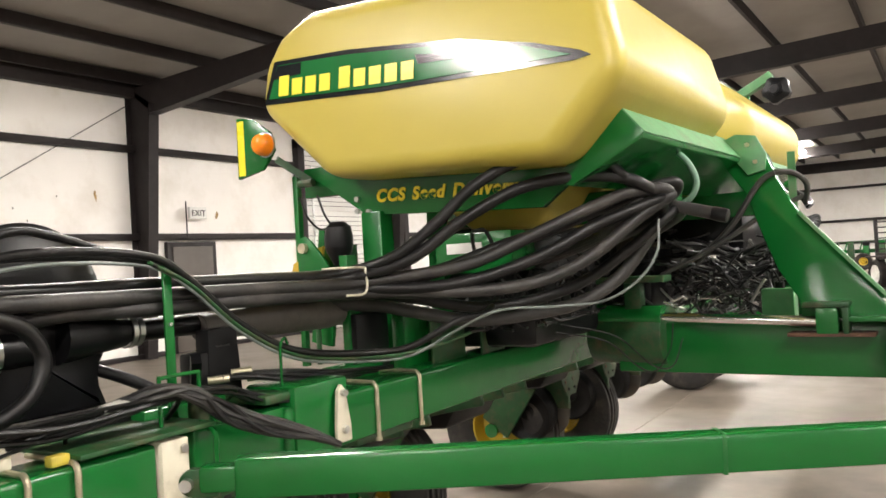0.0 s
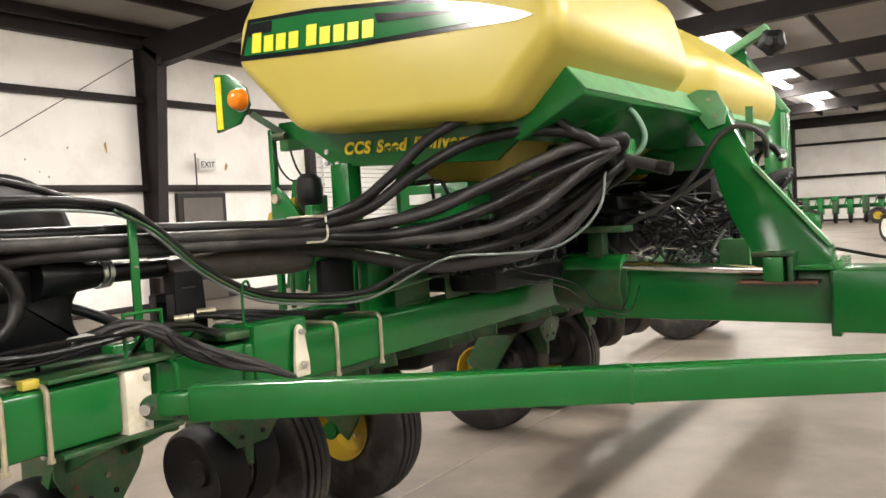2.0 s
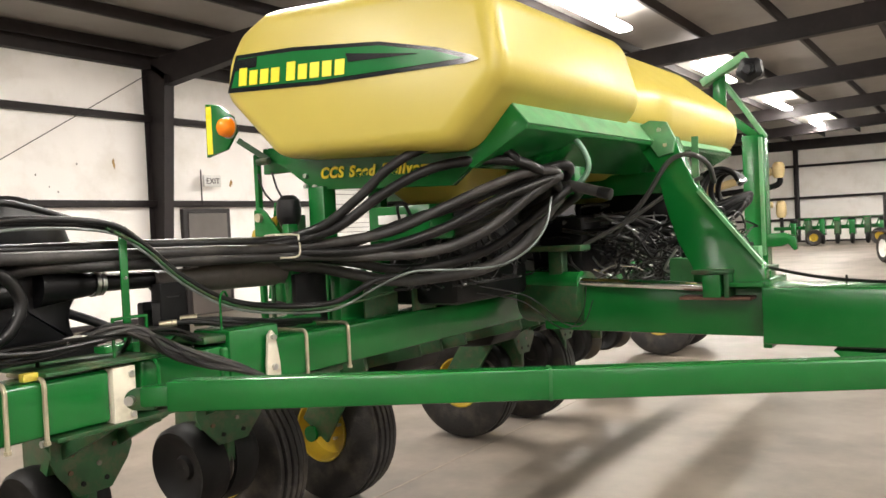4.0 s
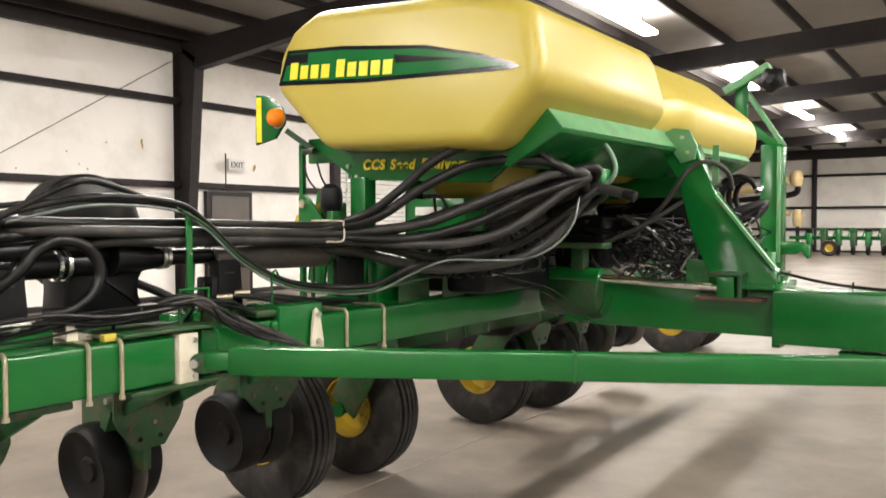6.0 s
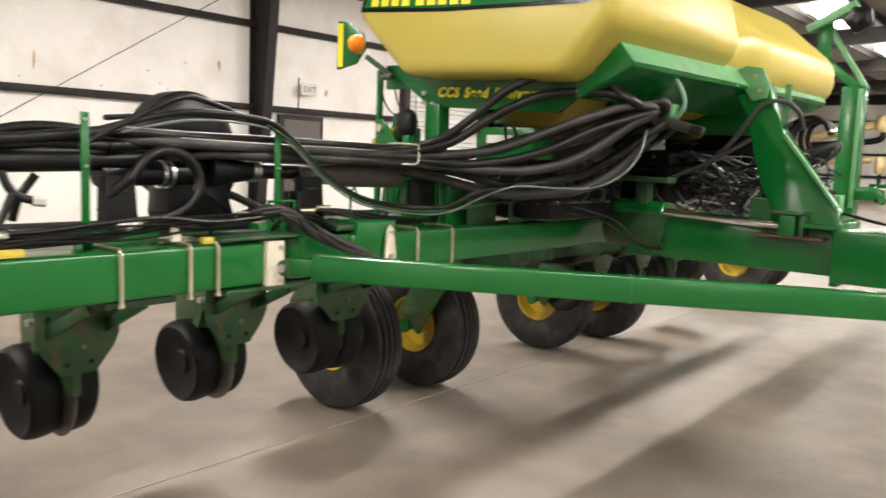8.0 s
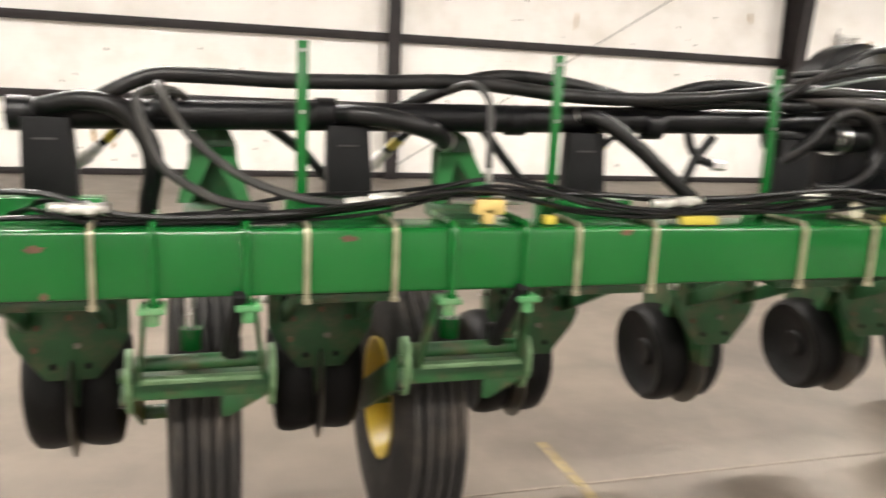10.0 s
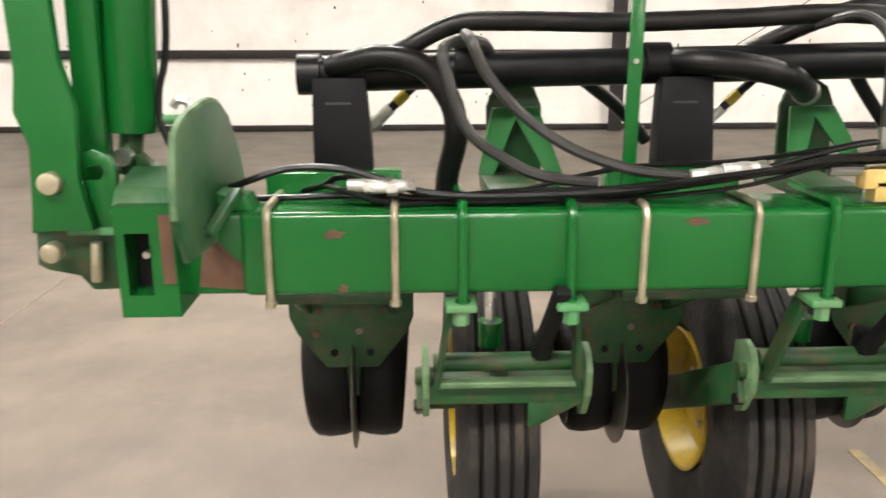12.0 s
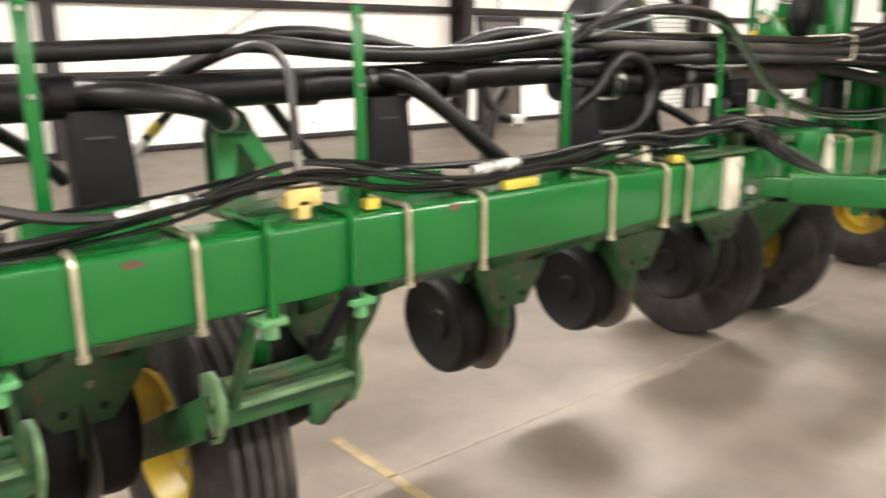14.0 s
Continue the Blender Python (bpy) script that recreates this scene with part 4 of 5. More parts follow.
part("post_foot", box(B(), -1.47, -0.216, 6.265, 6.437, 1.136, 1.3, 0.01), GREEN, ms)
part("post_rib", box(B(), -0.259, -0.234, 6.211, 6.241, 1.373, 2.224, 0.004), GREEN_PALE, ms)
part("top_bar", beam(B(), (-0.222, 6.284, 2.225), (-0.52, 6.294, 2.691), 0.05, 0.035, bevel=0.004), GREEN_PALE, ms)
part("top_stay", beam(B(), (-0.283, 6.287, 2.236), (-0.554, 6.3, 2.466), 0.04, 0.06, bevel=0.004), GREEN, ms)
part("top_plate", box(B(), -0.574, -0.482, 6.256, 6.296, 2.445, 2.711, 0.004), GREEN, ms)
part("jib", beam(B(), (-0.646, 6.251, 2.661), (-0.318, 6.23, 2.82), 0.08, 0.06, bevel=0.006), GREEN_PALE, ms)
bm = B()
lathe(bm, [(0, -0.06), (0.04, -0.06), (0.05, -0.04), (0.095, -0.03), (0.1, 0.02), (0.06, 0.05), (0, 0.05)], (-0.291, 6.199, 2.706), "y", 20)
for k, v in enumerate(bm.verts):
    if (k % 20) % 4 < 2:
        v.co.x, v.co.z = -0.291 + (v.co.x + 0.291) * 0.86, 2.706 + (v.co.z - 2.706) * 0.86
wk = part("work_light", bm, PLASTIC, ms, "round black work light")
part("light_hub", rod(B(), (-0.297, 6.118, 2.705), (-0.295, 6.149, 2.705), 0.03, 10), PLASTIC, wk)
bm = B()
prism(bm, [(-0.337, 1.427), (-0.134, 1.434), (-0.093, 1.454), (-0.053, 1.402), (-0.032, 1.412), (-0.041, 1.504), (-0.112, 1.531), (-0.214, 1.527), (-0.336, 1.499)], "y", 6.251, 6.312, 0.006)
part("hook_arm", bm, GREEN, ms)

# warning lamp plate beside the tank
wl = thing("warning_lamp", "amber warning lamp on a green and yellow marker plate", "warning lamp")
bm = B()
prism(bm, [(-2.375, 2.391), (-2.282, 2.378), (-2.17, 2.303), (-2.15, 2.22), (-2.224, 2.138), (-2.38, 2.109)], "y", 3.072, 3.092, 0.004)
part("plate", bm, GREEN, wl)
part("yellow_strip", box(B(), -2.37, -2.329, 3.071, 3.076, 2.124, 2.374), DECAL_YELLOW, wl)
bm = B()
lathe(bm, [(0.0, -0.065), (0.025, -0.063), (0.042, -0.05), (0.05, -0.03), (0.052, 0.0)], (-2.187, 3.065, 2.246), "y", 24)
part("lens", bm, AMBER, wl, "amber plastic lens")
part("bezel", rod(B(), (-2.187, 3.059, 2.246), (-2.187, 3.067, 2.246), 0.056, 24), STEEL, wl)
part("bracket", beam(B(), (-2.15, 3.087, 2.178), (-2.041, 3.186, 2.074), 0.03, 0.03), GREEN_DUSTY, wl)

mt = thing("fan_motor", "dark green capped motor with a black cone below", "motor")
bm = B()
lathe(bm, [(0.0, 0.07), (0.03, 0.068), (0.055, 0.045), (0.062, 0.0), (0.06, -0.04)], (-1.842, 3.116, 1.808), "z", 24)
part("cap", bm, PLASTIC, mt)
bm = B()
lathe(bm, [(0.06, -0.04), (0.055, -0.06), (0.025, -0.12), (0.0, -0.12)], (-1.842, 3.116, 1.808), "z", 24)
part("cone", bm, PLASTIC, mt)
bm = B()
prism(bm, [(-2.033, 1.81), (-1.985, 1.825), (-1.951, 1.798), (-1.888, 1.726), (-1.835, 1.655), (-2.033, 1.655)], "y", 3.06, 3.075, 0.004)
part("mount_plate", bm, GREEN, mt)
part("mount_bolt", rod(B(), (-1.99, 3.04, 1.772), (-1.99, 3.062, 1.772), 0.022, 12), ZINC, mt)
part("mount_arm", box(B(), -2.053, -1.846, 3.09, 3.167, 1.529, 1.612, 0.006), GREEN_DUSTY, mt)
lv = thing("valve_lever", "yellow painted lever plate below the tank frame", "lever")
bm = B()
prism(bm, [(-2.146, 1.616), (-2.011, 1.624), (-1.947, 1.737), (-1.936, 1.779), (-1.978, 1.769), (-2.113, 1.709)], "y", 3.118, 3.138, 0.004)
part("plate", bm, RIM_YELLOW, lv)
part("pivot_bolt", rod(B(), (-1.98, 3.102, 1.748), (-1.978, 3.12, 1.748), 0.012, 10), STEEL, lv)
part("stem", rod(B(), (-2.016, 3.15, 1.259), (-2.009, 3.143, 1.697), 0.012, 8), GREEN_DUSTY, lv)
part("bracket", box(B(), -1.872, -1.81, 3.139, 3.2, 1.549, 1.778, 0.004), GREEN_DUSTY, mt)
for k in range(2):
    solid("lamp_wire", sweep(B(), [(-2.06 + 0.1 * k, 3.13, 2.0), (-2.01 + 0.1 * k, 3.11, 1.915), (-1.94 + 0.08 * k, 3.1, 1.855), (-1.88, 3.1, 1.85)], 0.005, 6), RUBBER, "thin black wire hanging below the tank frame", "wire", "lamp wires")

# machinery between the tank legs; black boxes, backing and plates added for its shade
core = thing("under_tank_fill", "black boxes standing in for shade under the tanks, with duct", "air manifold")
part("shade_box", box(B(), -1.66, -1.15, 3.56, 4.304, 1.286, 1.83, 0.04), PLASTIC, core)
part("shade_backing", box(B(), -1.66, -1.6, 3.8, 8.0, 1.263, 1.95, 0.01), PLASTIC, core)
part("shade_box", box(B(), -1.42, -1.05, 4.85, 5.6, 1.3, 1.72, 0.05), PLASTIC, core)
part("rail_shade_box", box(B(), -1.3, -0.62, 5.25, 6.1, 1.62, 1.9, 0.06), PLASTIC, core)
for k in range(6):
    part("port_stub", rod(B(), (-1.22, 3.6 + 0.125 * k, 1.51), (-1.12, 3.58 + 0.125 * k, 1.49), 0.03, 12), PLASTIC, core)
    part("port_clip", rod(B(), (-1.15, 3.585 + 0.125 * k, 1.495), (-1.14, 3.583 + 0.125 * k, 1.493), 0.033, 12), STEEL if k % 2 else PLASTIC, core)
for y0, y1, z0, z1, x in ((3.2, 3.46, 1.262, 1.45, -1.45), (3.52, 3.73, 1.262, 1.41, -1.4), (3.96, 4.2, 1.262, 1.5, -1.36)):
    part("shade_plate", box(B(), x - 0.01, x, y0, y1, z0, z1, 0.003), GREEN_DUSTY, core)
part("side_box", box(B(), -1.455, -1.094, 3.268, 3.479, 1.626, 1.793, 0.01), GREEN, core)
part("side_label", box(B(), -1.393, -1.228, 3.261, 3.269, 1.708, 1.75), LABEL_WHITE, core, "white label with faded print")
bm = B()
lathe(bm, [(0.0, 0.0), (0.042, 0.0), (0.046, 0.2), (0.058, 0.3), (0.064, 0.62), (0.058, 0.66), (0.062, 0.70), (0.062, 0.9), (0.0, 0.9)], (-1.665, 2.188, 1.518), "y", 22)
part("duct", bm, DUCT, core, "dusty grey-brown duct")
part("support_plate", box(B(), -1.632, -1.57, 2.861, 3.067, 1.228, 1.499, 0.006), PLASTIC, core)
part("support_plate", box(B(), -1.591, -1.529, 3.117, 3.319, 1.253, 1.493, 0.006), GREEN, core)

# ---- pipe, posts, fan ----
pipe = thing("vacuum_pipe", "long black plastic vacuum manifold pipe", "pipe")
part("pipe_body", rod(B(), (-1.66, -1.075, 1.519), (-1.671, 1.421, 1.571), 0.041, 24), PLASTIC, pipe)
bm = B()
lathe(bm, [(0.046, 0.0), (0.046, 0.05), (0.041, 0.055)], (-1.66, -1.08, 1.519), "y", 24)
part("end_cap", bm, PLASTIC, pipe)
for y in (-0.7, -0.27, 0.305, 0.775):
    bm = B()
    lathe(bm, [(0.041, -0.03), (0.045, -0.028), (0.045, 0.028), (0.041, 0.03)], (-1.66, y, 1.543), "y", 24)
    part("collar", bm, PLASTIC, pipe)

pb = thing("pipe_bracket", "black sheet plastic bracket holding the pipe", "pipe bracket", "pipe brackets")
bm = B()
prism(bm, [(-0.051, 1.26), (0.082, 1.261), (0.079, 1.359), (0.067, 1.515), (-0.048, 1.513), (-0.051, 1.396)], "x", -1.66, -1.6, 0.003)
part("plate", bm, BRACKET, pb)
part("slot", box(B(), -1.6, -1.597, -0.021, 0.034, 1.456, 1.461), HOSE_GREY, pb)
part("foot", box(B(), -1.67, -1.58, -0.064, 0.095, 1.263, 1.28, 0.003), GREEN, pb)
pb.location = (0, -0.995, 0)
for y in (-0.221, 0.516, 1.29, 2.217):
    copy_thing(pb, pose(0, y, 0))

mh = thing("meter_bracket", "green folded steel meter bracket with a notched front", "bracket", "meter brackets")
bm = B()
prism(bm, [(-0.076, 1.289), (-0.039, 1.289), (0.02, 1.411), (0.084, 1.29), (0.122, 1.29), (0.075, 1.437), (-0.036, 1.435)], "x", -1.758, -1.747, 0.002)
for v in bm.verts:
    v.co.x += (1.44 - v.co.z) * 0.7
part("leg_plate", bm, GREEN_MATT, mh)
bm = B()
prism(bm, [(-0.042, 1.25), (0.092, 1.251), (0.088, 1.437), (0.069, 1.48), (0.039, 1.499), (-0.001, 1.499), (-0.03, 1.479), (-0.047, 1.435)], "x", -1.79, -1.776, 0.002)
part("back_plate", bm, GREEN_DUSTY, mh)
part("foot", box(B(), -1.8, -1.55, -0.06, 0.06, 1.235, 1.275, 0.004), GREEN_DUSTY, mh)
for y in (-0.03, 0.03):
    part("slot", box(B(), -1.786, -1.783, y - 0.01, y + 0.01, 1.45, 1.462), BRACKET, mh)
mh.location = (0, -0.598, 0)
for y in (0.13,):
    copy_thing(mh, pose(0, y, 0))

for y, x in ((-0.35, -1.54), (0.377, -1.52), (1.136, -1.535), (1.98, -1.545)):
    p = thing("hose_post", "flat green steel post carrying the hoses", "post", "hose posts")
    part("post", box(B(), x - 0.004, x + 0.004, y - 0.015, y + 0.015, 1.26, 1.735, 0.0015), GREEN, p)
    for z in (1.55, 1.71, 1.32):
        part("bolt", rod(B(), (x + 0.004, y, z), (x + 0.012, y, z), 0.006, 6), STEEL, p)
hl = thing("hose_loop", "bent green wire loop guiding the cables", "hose guide")
part("wire", sweep(B(), [(-1.442, 1.856, 1.28), (-1.44, 1.854, 1.405), (-1.439, 1.865, 1.416), (-1.433, 1.969, 1.417), (-1.432, 1.98, 1.407), (-1.434, 1.981, 1.323)], 0.006, 8, 4), GREEN, hl)
hs = thing("hose_strap", "pale wire strap holding the hose bundle", "strap")
part("wire", sweep(B(), [(-1.6, 2.721, 1.679), (-1.41, 2.602, 1.68), (-1.41, 2.719, 1.678), (-1.41, 2.733, 1.665), (-1.41, 2.73, 1.589), (-1.41, 2.622, 1.583)], 0.0045, 8, 4), CREAM, hs)
part("hose_rest", box(B(), -1.636, -1.594, 2.859, 2.921, 1.227, 1.728, 0.004), GREEN, hs)

fan = thing("vacuum_fan", "large black plastic vacuum fan housing with outlets", "vacuum fan")
bm = B()
lathe(bm, [(0.0, 0.06), (0.10, 0.065), (0.195, 0.05), (0.232, 0.02), (0.232, -0.08), (0.18, -0.1), (0.0, -0.1)], (-1.827, 1.715, 1.628), "x", 40)
part("scroll", bm, PLASTIC, fan)
bm = B()
prism(bm, [(1.547, 1.325), (1.897, 1.323), (1.888, 1.349), (1.869, 1.401), (1.88, 1.463), (1.926, 1.5), (1.935, 1.573), (1.871, 1.599), (1.804, 1.629), (1.598, 1.625), (1.541, 1.562), (1.556, 1.439)], "x", -1.871, -1.709, 0.03)
part("base", bm, PLASTIC, fan)
part("base_plate", box(B(), -1.83, -1.628, 1.512, 1.915, 1.275, 1.315, 0.004), PLASTIC, fan)
part("inlet", rod(B(), (-1.681, 1.252, 1.517), (-1.706, 1.668, 1.522), 0.049, 20), PLASTIC, fan)
bm = B()
rod(bm, (-1.708, 1.735, 1.538), (-1.703, 1.941, 1.534), 0.075, 20, 0.046)
rod(bm, (-1.704, 1.931, 1.533), (-1.682, 2.241, 1.53), 0.034, 18)
part("outlet", bm, PLASTIC, fan)
for y, r in ((1.975, 0.045), (1.952, 0.047), (1.517, 0.053), (1.552, 0.053)):
    bm = B()
    lathe(bm, [(r, -0.008), (r + 0.004, -0.008), (r + 0.004, 0.008), (r, 0.008)], (-1.701, y, 1.534 if y > 1.75 else 1.516), "y", 24)
    part("band_clamp", bm, STEEL, fan)
solid("fan_hose", sweep(B(), [(-1.621, 1.251, 1.436), (-1.575, 1.329, 1.509), (-1.568, 1.376, 1.571), (-1.573, 1.458, 1.61), (-1.58, 1.568, 1.584), (-1.583, 1.623, 1.502), (-1.582, 1.591, 1.415), (-1.598, 1.514, 1.36), (-1.654, 1.449, 1.35)], 0.021, 12), RUBBER, "short thick black hose looping at the fan", "hose")
solid("fan_drain", sweep(B(), [(-1.75, 1.85, 1.441), (-1.706, 1.933, 1.4), (-1.66, 2.014, 1.348), (-1.615, 2.064, 1.296)], 0.018, 10), PLASTIC, "short black drain tube below the fan", "hose")

# ---- thick hoses ----
def hose(pts, r, label="thick black seed delivery hose, dusty", mat=RUBBER, seg=10, name="seed_hose", cat="hose", group="seed hoses"):
    if r < 0.019 and name != "sagging_line":
        return solid(name, sweep(B(), pts, r, seg), mat, label, cat, group)
    t = thing(name, label, cat, group)
    part("hose_body", sweep(B(), pts, r, 14, 10, ridge=0.035), mat, t)
    for p, q in ((Vector(pts[0]), Vector(pts[1])), (Vector(pts[-1]), Vector(pts[-2]))):
        d = (q - p).normalized()
        part("band_clamp", rod(B(), p + d * 0.012, p + d * 0.028, r * 1.1, 14), STEEL if r > 0.019 else PLASTIC, t)
    return t


def bundle_hose(left, right, r, mat=RUBBER, tail=None):
    """A hose lying through the strap and curling up and over in front of the tank frame."""
    tail = tail or [(-0.68, 3.37, 1.79), (-0.82, 3.46, 1.73), (-1.1, 3.55, 1.66), (-1.4, 3.6, 1.6)]
    t = thing("seed_hose", "thick black seed delivery hose, dusty", "hose", "seed hoses")
    part("hose_body", sweep(B(), left + right + tail, r, 14, 10, ridge=0.03), mat, t)
    way = left + right + tail
    for p, q in ((Vector(way[0]), Vector(way[1])), (Vector(way[-1]), Vector(way[-2]))):
        d = (q - p).normalized()
        part("end_cuff", rod(B(), p - d * 0.01, p + d * 0.05, r * 1.12, 14, bevel=0.003), PLASTIC, t)
    return t


bundle_hose([(-1.602, 1.265, 1.676), (-1.621, 1.59, 1.668), (-1.618, 1.934, 1.667), (-1.589, 2.337, 1.661), (-1.511, 2.695, 1.658)], [(-1.322, 2.787, 1.708), (-1.194, 2.876, 1.818), (-1.066, 2.964, 1.952), (-0.92, 3.068, 2.034), (-0.775, 3.169, 2.049), (-0.672, 3.241, 2.001), (-0.622, 3.276, 1.948)], 0.021, tail=[(-0.588, 3.406, 1.886), (-0.653, 3.612, 1.828), (-0.941, 3.879, 1.754)])
bundle_hose([(-1.622, 1.268, 1.62), (-1.662, 1.593, 1.646), (-1.66, 1.937, 1.641), (-1.582, 2.441, 1.636), (-1.491, 2.694, 1.639)], [(-1.282, 2.817, 1.694), (-1.112, 2.935, 1.827), (-0.943, 3.053, 1.927), (-0.777, 3.169, 1.959), (-0.632, 3.27, 1.948), (-0.562, 3.32, 1.913)], 0.022, tail=[(-0.543, 3.444, 1.865), (-0.631, 3.631, 1.807), (-0.941, 3.88, 1.713)])
bundle_hose([(-1.642, 1.268, 1.65), (-1.59, 1.589, 1.64), (-1.583, 1.933, 1.634), (-1.548, 2.335, 1.628), (-1.458, 2.724, 1.623)], [(-1.131, 2.951, 1.663), (-0.921, 3.099, 1.757), (-0.75, 3.216, 1.84), (-0.603, 3.316, 1.897), (-0.499, 3.389, 1.886)], 0.0225, HOSE_DUSTY)
bundle_hose([(-1.749, 1.434, 1.581), (-1.686, 1.71, 1.611), (-1.638, 1.968, 1.608), (-1.562, 2.44, 1.607), (-1.479, 2.725, 1.603)], [(-1.175, 2.921, 1.596), (-0.925, 3.1, 1.669), (-0.711, 3.245, 1.788), (-0.5, 3.388, 1.87)], 0.0225)
bundle_hose([(-1.755, 1.505, 1.551), (-1.645, 1.685, 1.6), (-1.588, 1.934, 1.598), (-1.549, 2.336, 1.594), (-1.457, 2.745, 1.587)], [(-1.135, 2.951, 1.569), (-0.927, 3.1, 1.586), (-0.757, 3.216, 1.662), (-0.585, 3.331, 1.809), (-0.494, 3.393, 1.877)], 0.0225, HOSE_DUSTY)
bundle_hose([(-1.713, 1.596, 1.646), (-1.673, 2.342, 1.636), (-1.56, 2.75, 1.615)], [(-1.325, 2.939, 1.628), (-1.067, 3.123, 1.724), (-0.891, 3.242, 1.783), (-0.761, 3.33, 1.843), (-0.543, 3.478, 1.926)], 0.024, tail=[(-0.513, 3.542, 1.908), (-0.648, 3.671, 1.85), (-0.945, 3.83, 1.774)])
bundle_hose([(-1.684, 2.344, 1.594), (-1.553, 2.854, 1.58)], [(-1.383, 3.001, 1.546), (-1.211, 3.126, 1.501), (-1.034, 3.249, 1.508), (-0.855, 3.37, 1.568), (-0.697, 3.476, 1.684), (-0.584, 3.551, 1.787)], 0.022, tail=[(-0.538, 3.625, 1.837), (-0.586, 3.788, 1.809), (-0.829, 3.973, 1.713)])
bundle_hose([(-1.7, 2.552, 1.556), (-1.579, 2.939, 1.53)], [(-1.433, 3.056, 1.491), (-1.257, 3.182, 1.443), (-1.076, 3.306, 1.451), (-0.895, 3.43, 1.486), (-0.757, 3.522, 1.577), (-0.663, 3.583, 1.708)], 0.026, HOSE_GREY, tail=[(-0.638, 3.671, 1.787), (-0.719, 3.816, 1.77), (-0.933, 3.98, 1.673)])
bundle_hose([(-0.869, 3.524, 1.83)], [(-0.709, 3.564, 1.87), (-0.581, 3.607, 1.853)], 0.024, HOSE_GREY, tail=[(-0.447, 3.6, 1.819), (-0.35, 3.594, 1.792)])
solid("hose_hook", sweep(B(), [(-0.640, 3.820, 2.091), (-0.539, 3.681, 2.058), (-0.486, 3.646, 2.006), (-0.462, 3.646, 1.936), (-0.489, 3.648, 1.875), (-0.558, 3.653, 1.844), (-0.659, 3.659, 1.838)], 0.0115, 10), HOOK, "pale green bent steel rod holding up the hoses", "hose hook")

# hoses along the wing
hose([(-1.66, -0.907, 1.532), (-1.6, -0.84, 1.575), (-1.6, -0.733, 1.626), (-1.6, -0.614, 1.633), (-1.6, -0.369, 1.63), (-1.6, -0.117, 1.638), (-1.6, 0.145, 1.648), (-1.6, 0.505, 1.622), (-1.6, 0.855, 1.631), (-1.603, 1.298, 1.679)], 0.021)
hose([(-1.718, -0.064, 1.551), (-1.69, 0.058, 1.614), (-1.68, 0.193, 1.662), (-1.68, 0.333, 1.673), (-1.68, 0.513, 1.656), (-1.67, 0.793, 1.609), (-1.63, 1.032, 1.625), (-1.623, 1.301, 1.621)], 0.02)
hose([(-1.718, 0.684, 1.556), (-1.69, 0.826, 1.63), (-1.68, 0.981, 1.674), (-1.66, 1.139, 1.678), (-1.643, 1.302, 1.651)], 0.02)
hose([(-1.66, -1.01, 1.53), (-1.61, -0.975, 1.542), (-1.585, -0.89, 1.559), (-1.58, -0.801, 1.538), (-1.58, -0.741, 1.462), (-1.59, -0.729, 1.385), (-1.63, -0.746, 1.29), (-1.68, -0.746, 1.195), (-1.718, -0.741, 1.1)], 0.026)
hose([(-1.66, -0.255, 1.546), (-1.6, -0.191, 1.546), (-1.58, -0.09, 1.536), (-1.6, 0.02, 1.51), (-1.68, 0.104, 1.467)], 0.028)
hose([(-1.66, 0.495, 1.563), (-1.6, 0.563, 1.555), (-1.56, 0.676, 1.478), (-1.54, 0.781, 1.389), (-1.54, 0.888, 1.31)], 0.024)
hose([(-1.7, -0.426, 1.504), (-1.736, -0.325, 1.43), (-1.754, -0.254, 1.354)], 0.016)
hose([(-1.7, 0.215, 1.518), (-1.736, 0.299, 1.43), (-1.754, 0.383, 1.342)], 0.016)
pf = thing("pipe_fitting", "black elbow fitting hanging below the pipe", "pipe fitting")
part("elbow", sweep(B(), [(-1.66, 0.911, 1.531), (-1.65, 0.922, 1.481), (-1.64, 0.954, 1.441), (-1.63, 1.017, 1.422)], 0.015, 10), RUBBER, pf)
part("nut", rod(B(), (-1.63, 0.996, 1.424), (-1.625, 1.038, 1.42), 0.018, 6), COUPLER, pf)
part("tube", sweep(B(), [(-1.63, 0.932, 1.451), (-1.62, 0.892, 1.369), (-1.6, 0.851, 1.288)], 0.014, 8), RUBBER, pf)
hose([(-1.7, 1.04, 1.513), (-1.718, 0.99, 1.431), (-1.736, 0.971, 1.349)], 0.016)
for pts in ([(-1.7, -0.629, 1.538), (-1.62, -0.673, 1.589), (-1.52, -0.756, 1.581), (-1.5, -0.75, 1.516), (-1.5, -0.705, 1.406), (-1.48, -0.616, 1.343), (-1.46, -0.541, 1.315), (-1.45, -0.439, 1.305)],
            [(-1.7, -0.667, 1.547), (-1.6, -0.708, 1.602), (-1.5, -0.703, 1.593), (-1.5, -0.671, 1.528), (-1.5, -0.594, 1.442), (-1.48, -0.491, 1.373), (-1.46, -0.363, 1.33), (-1.45, -0.245, 1.317)]):
    hose(pts, 0.0125, "grey-black rubber line bending down to the toolbar", HOSE_GREY, 8, "drop_line", "hose", "drop lines")

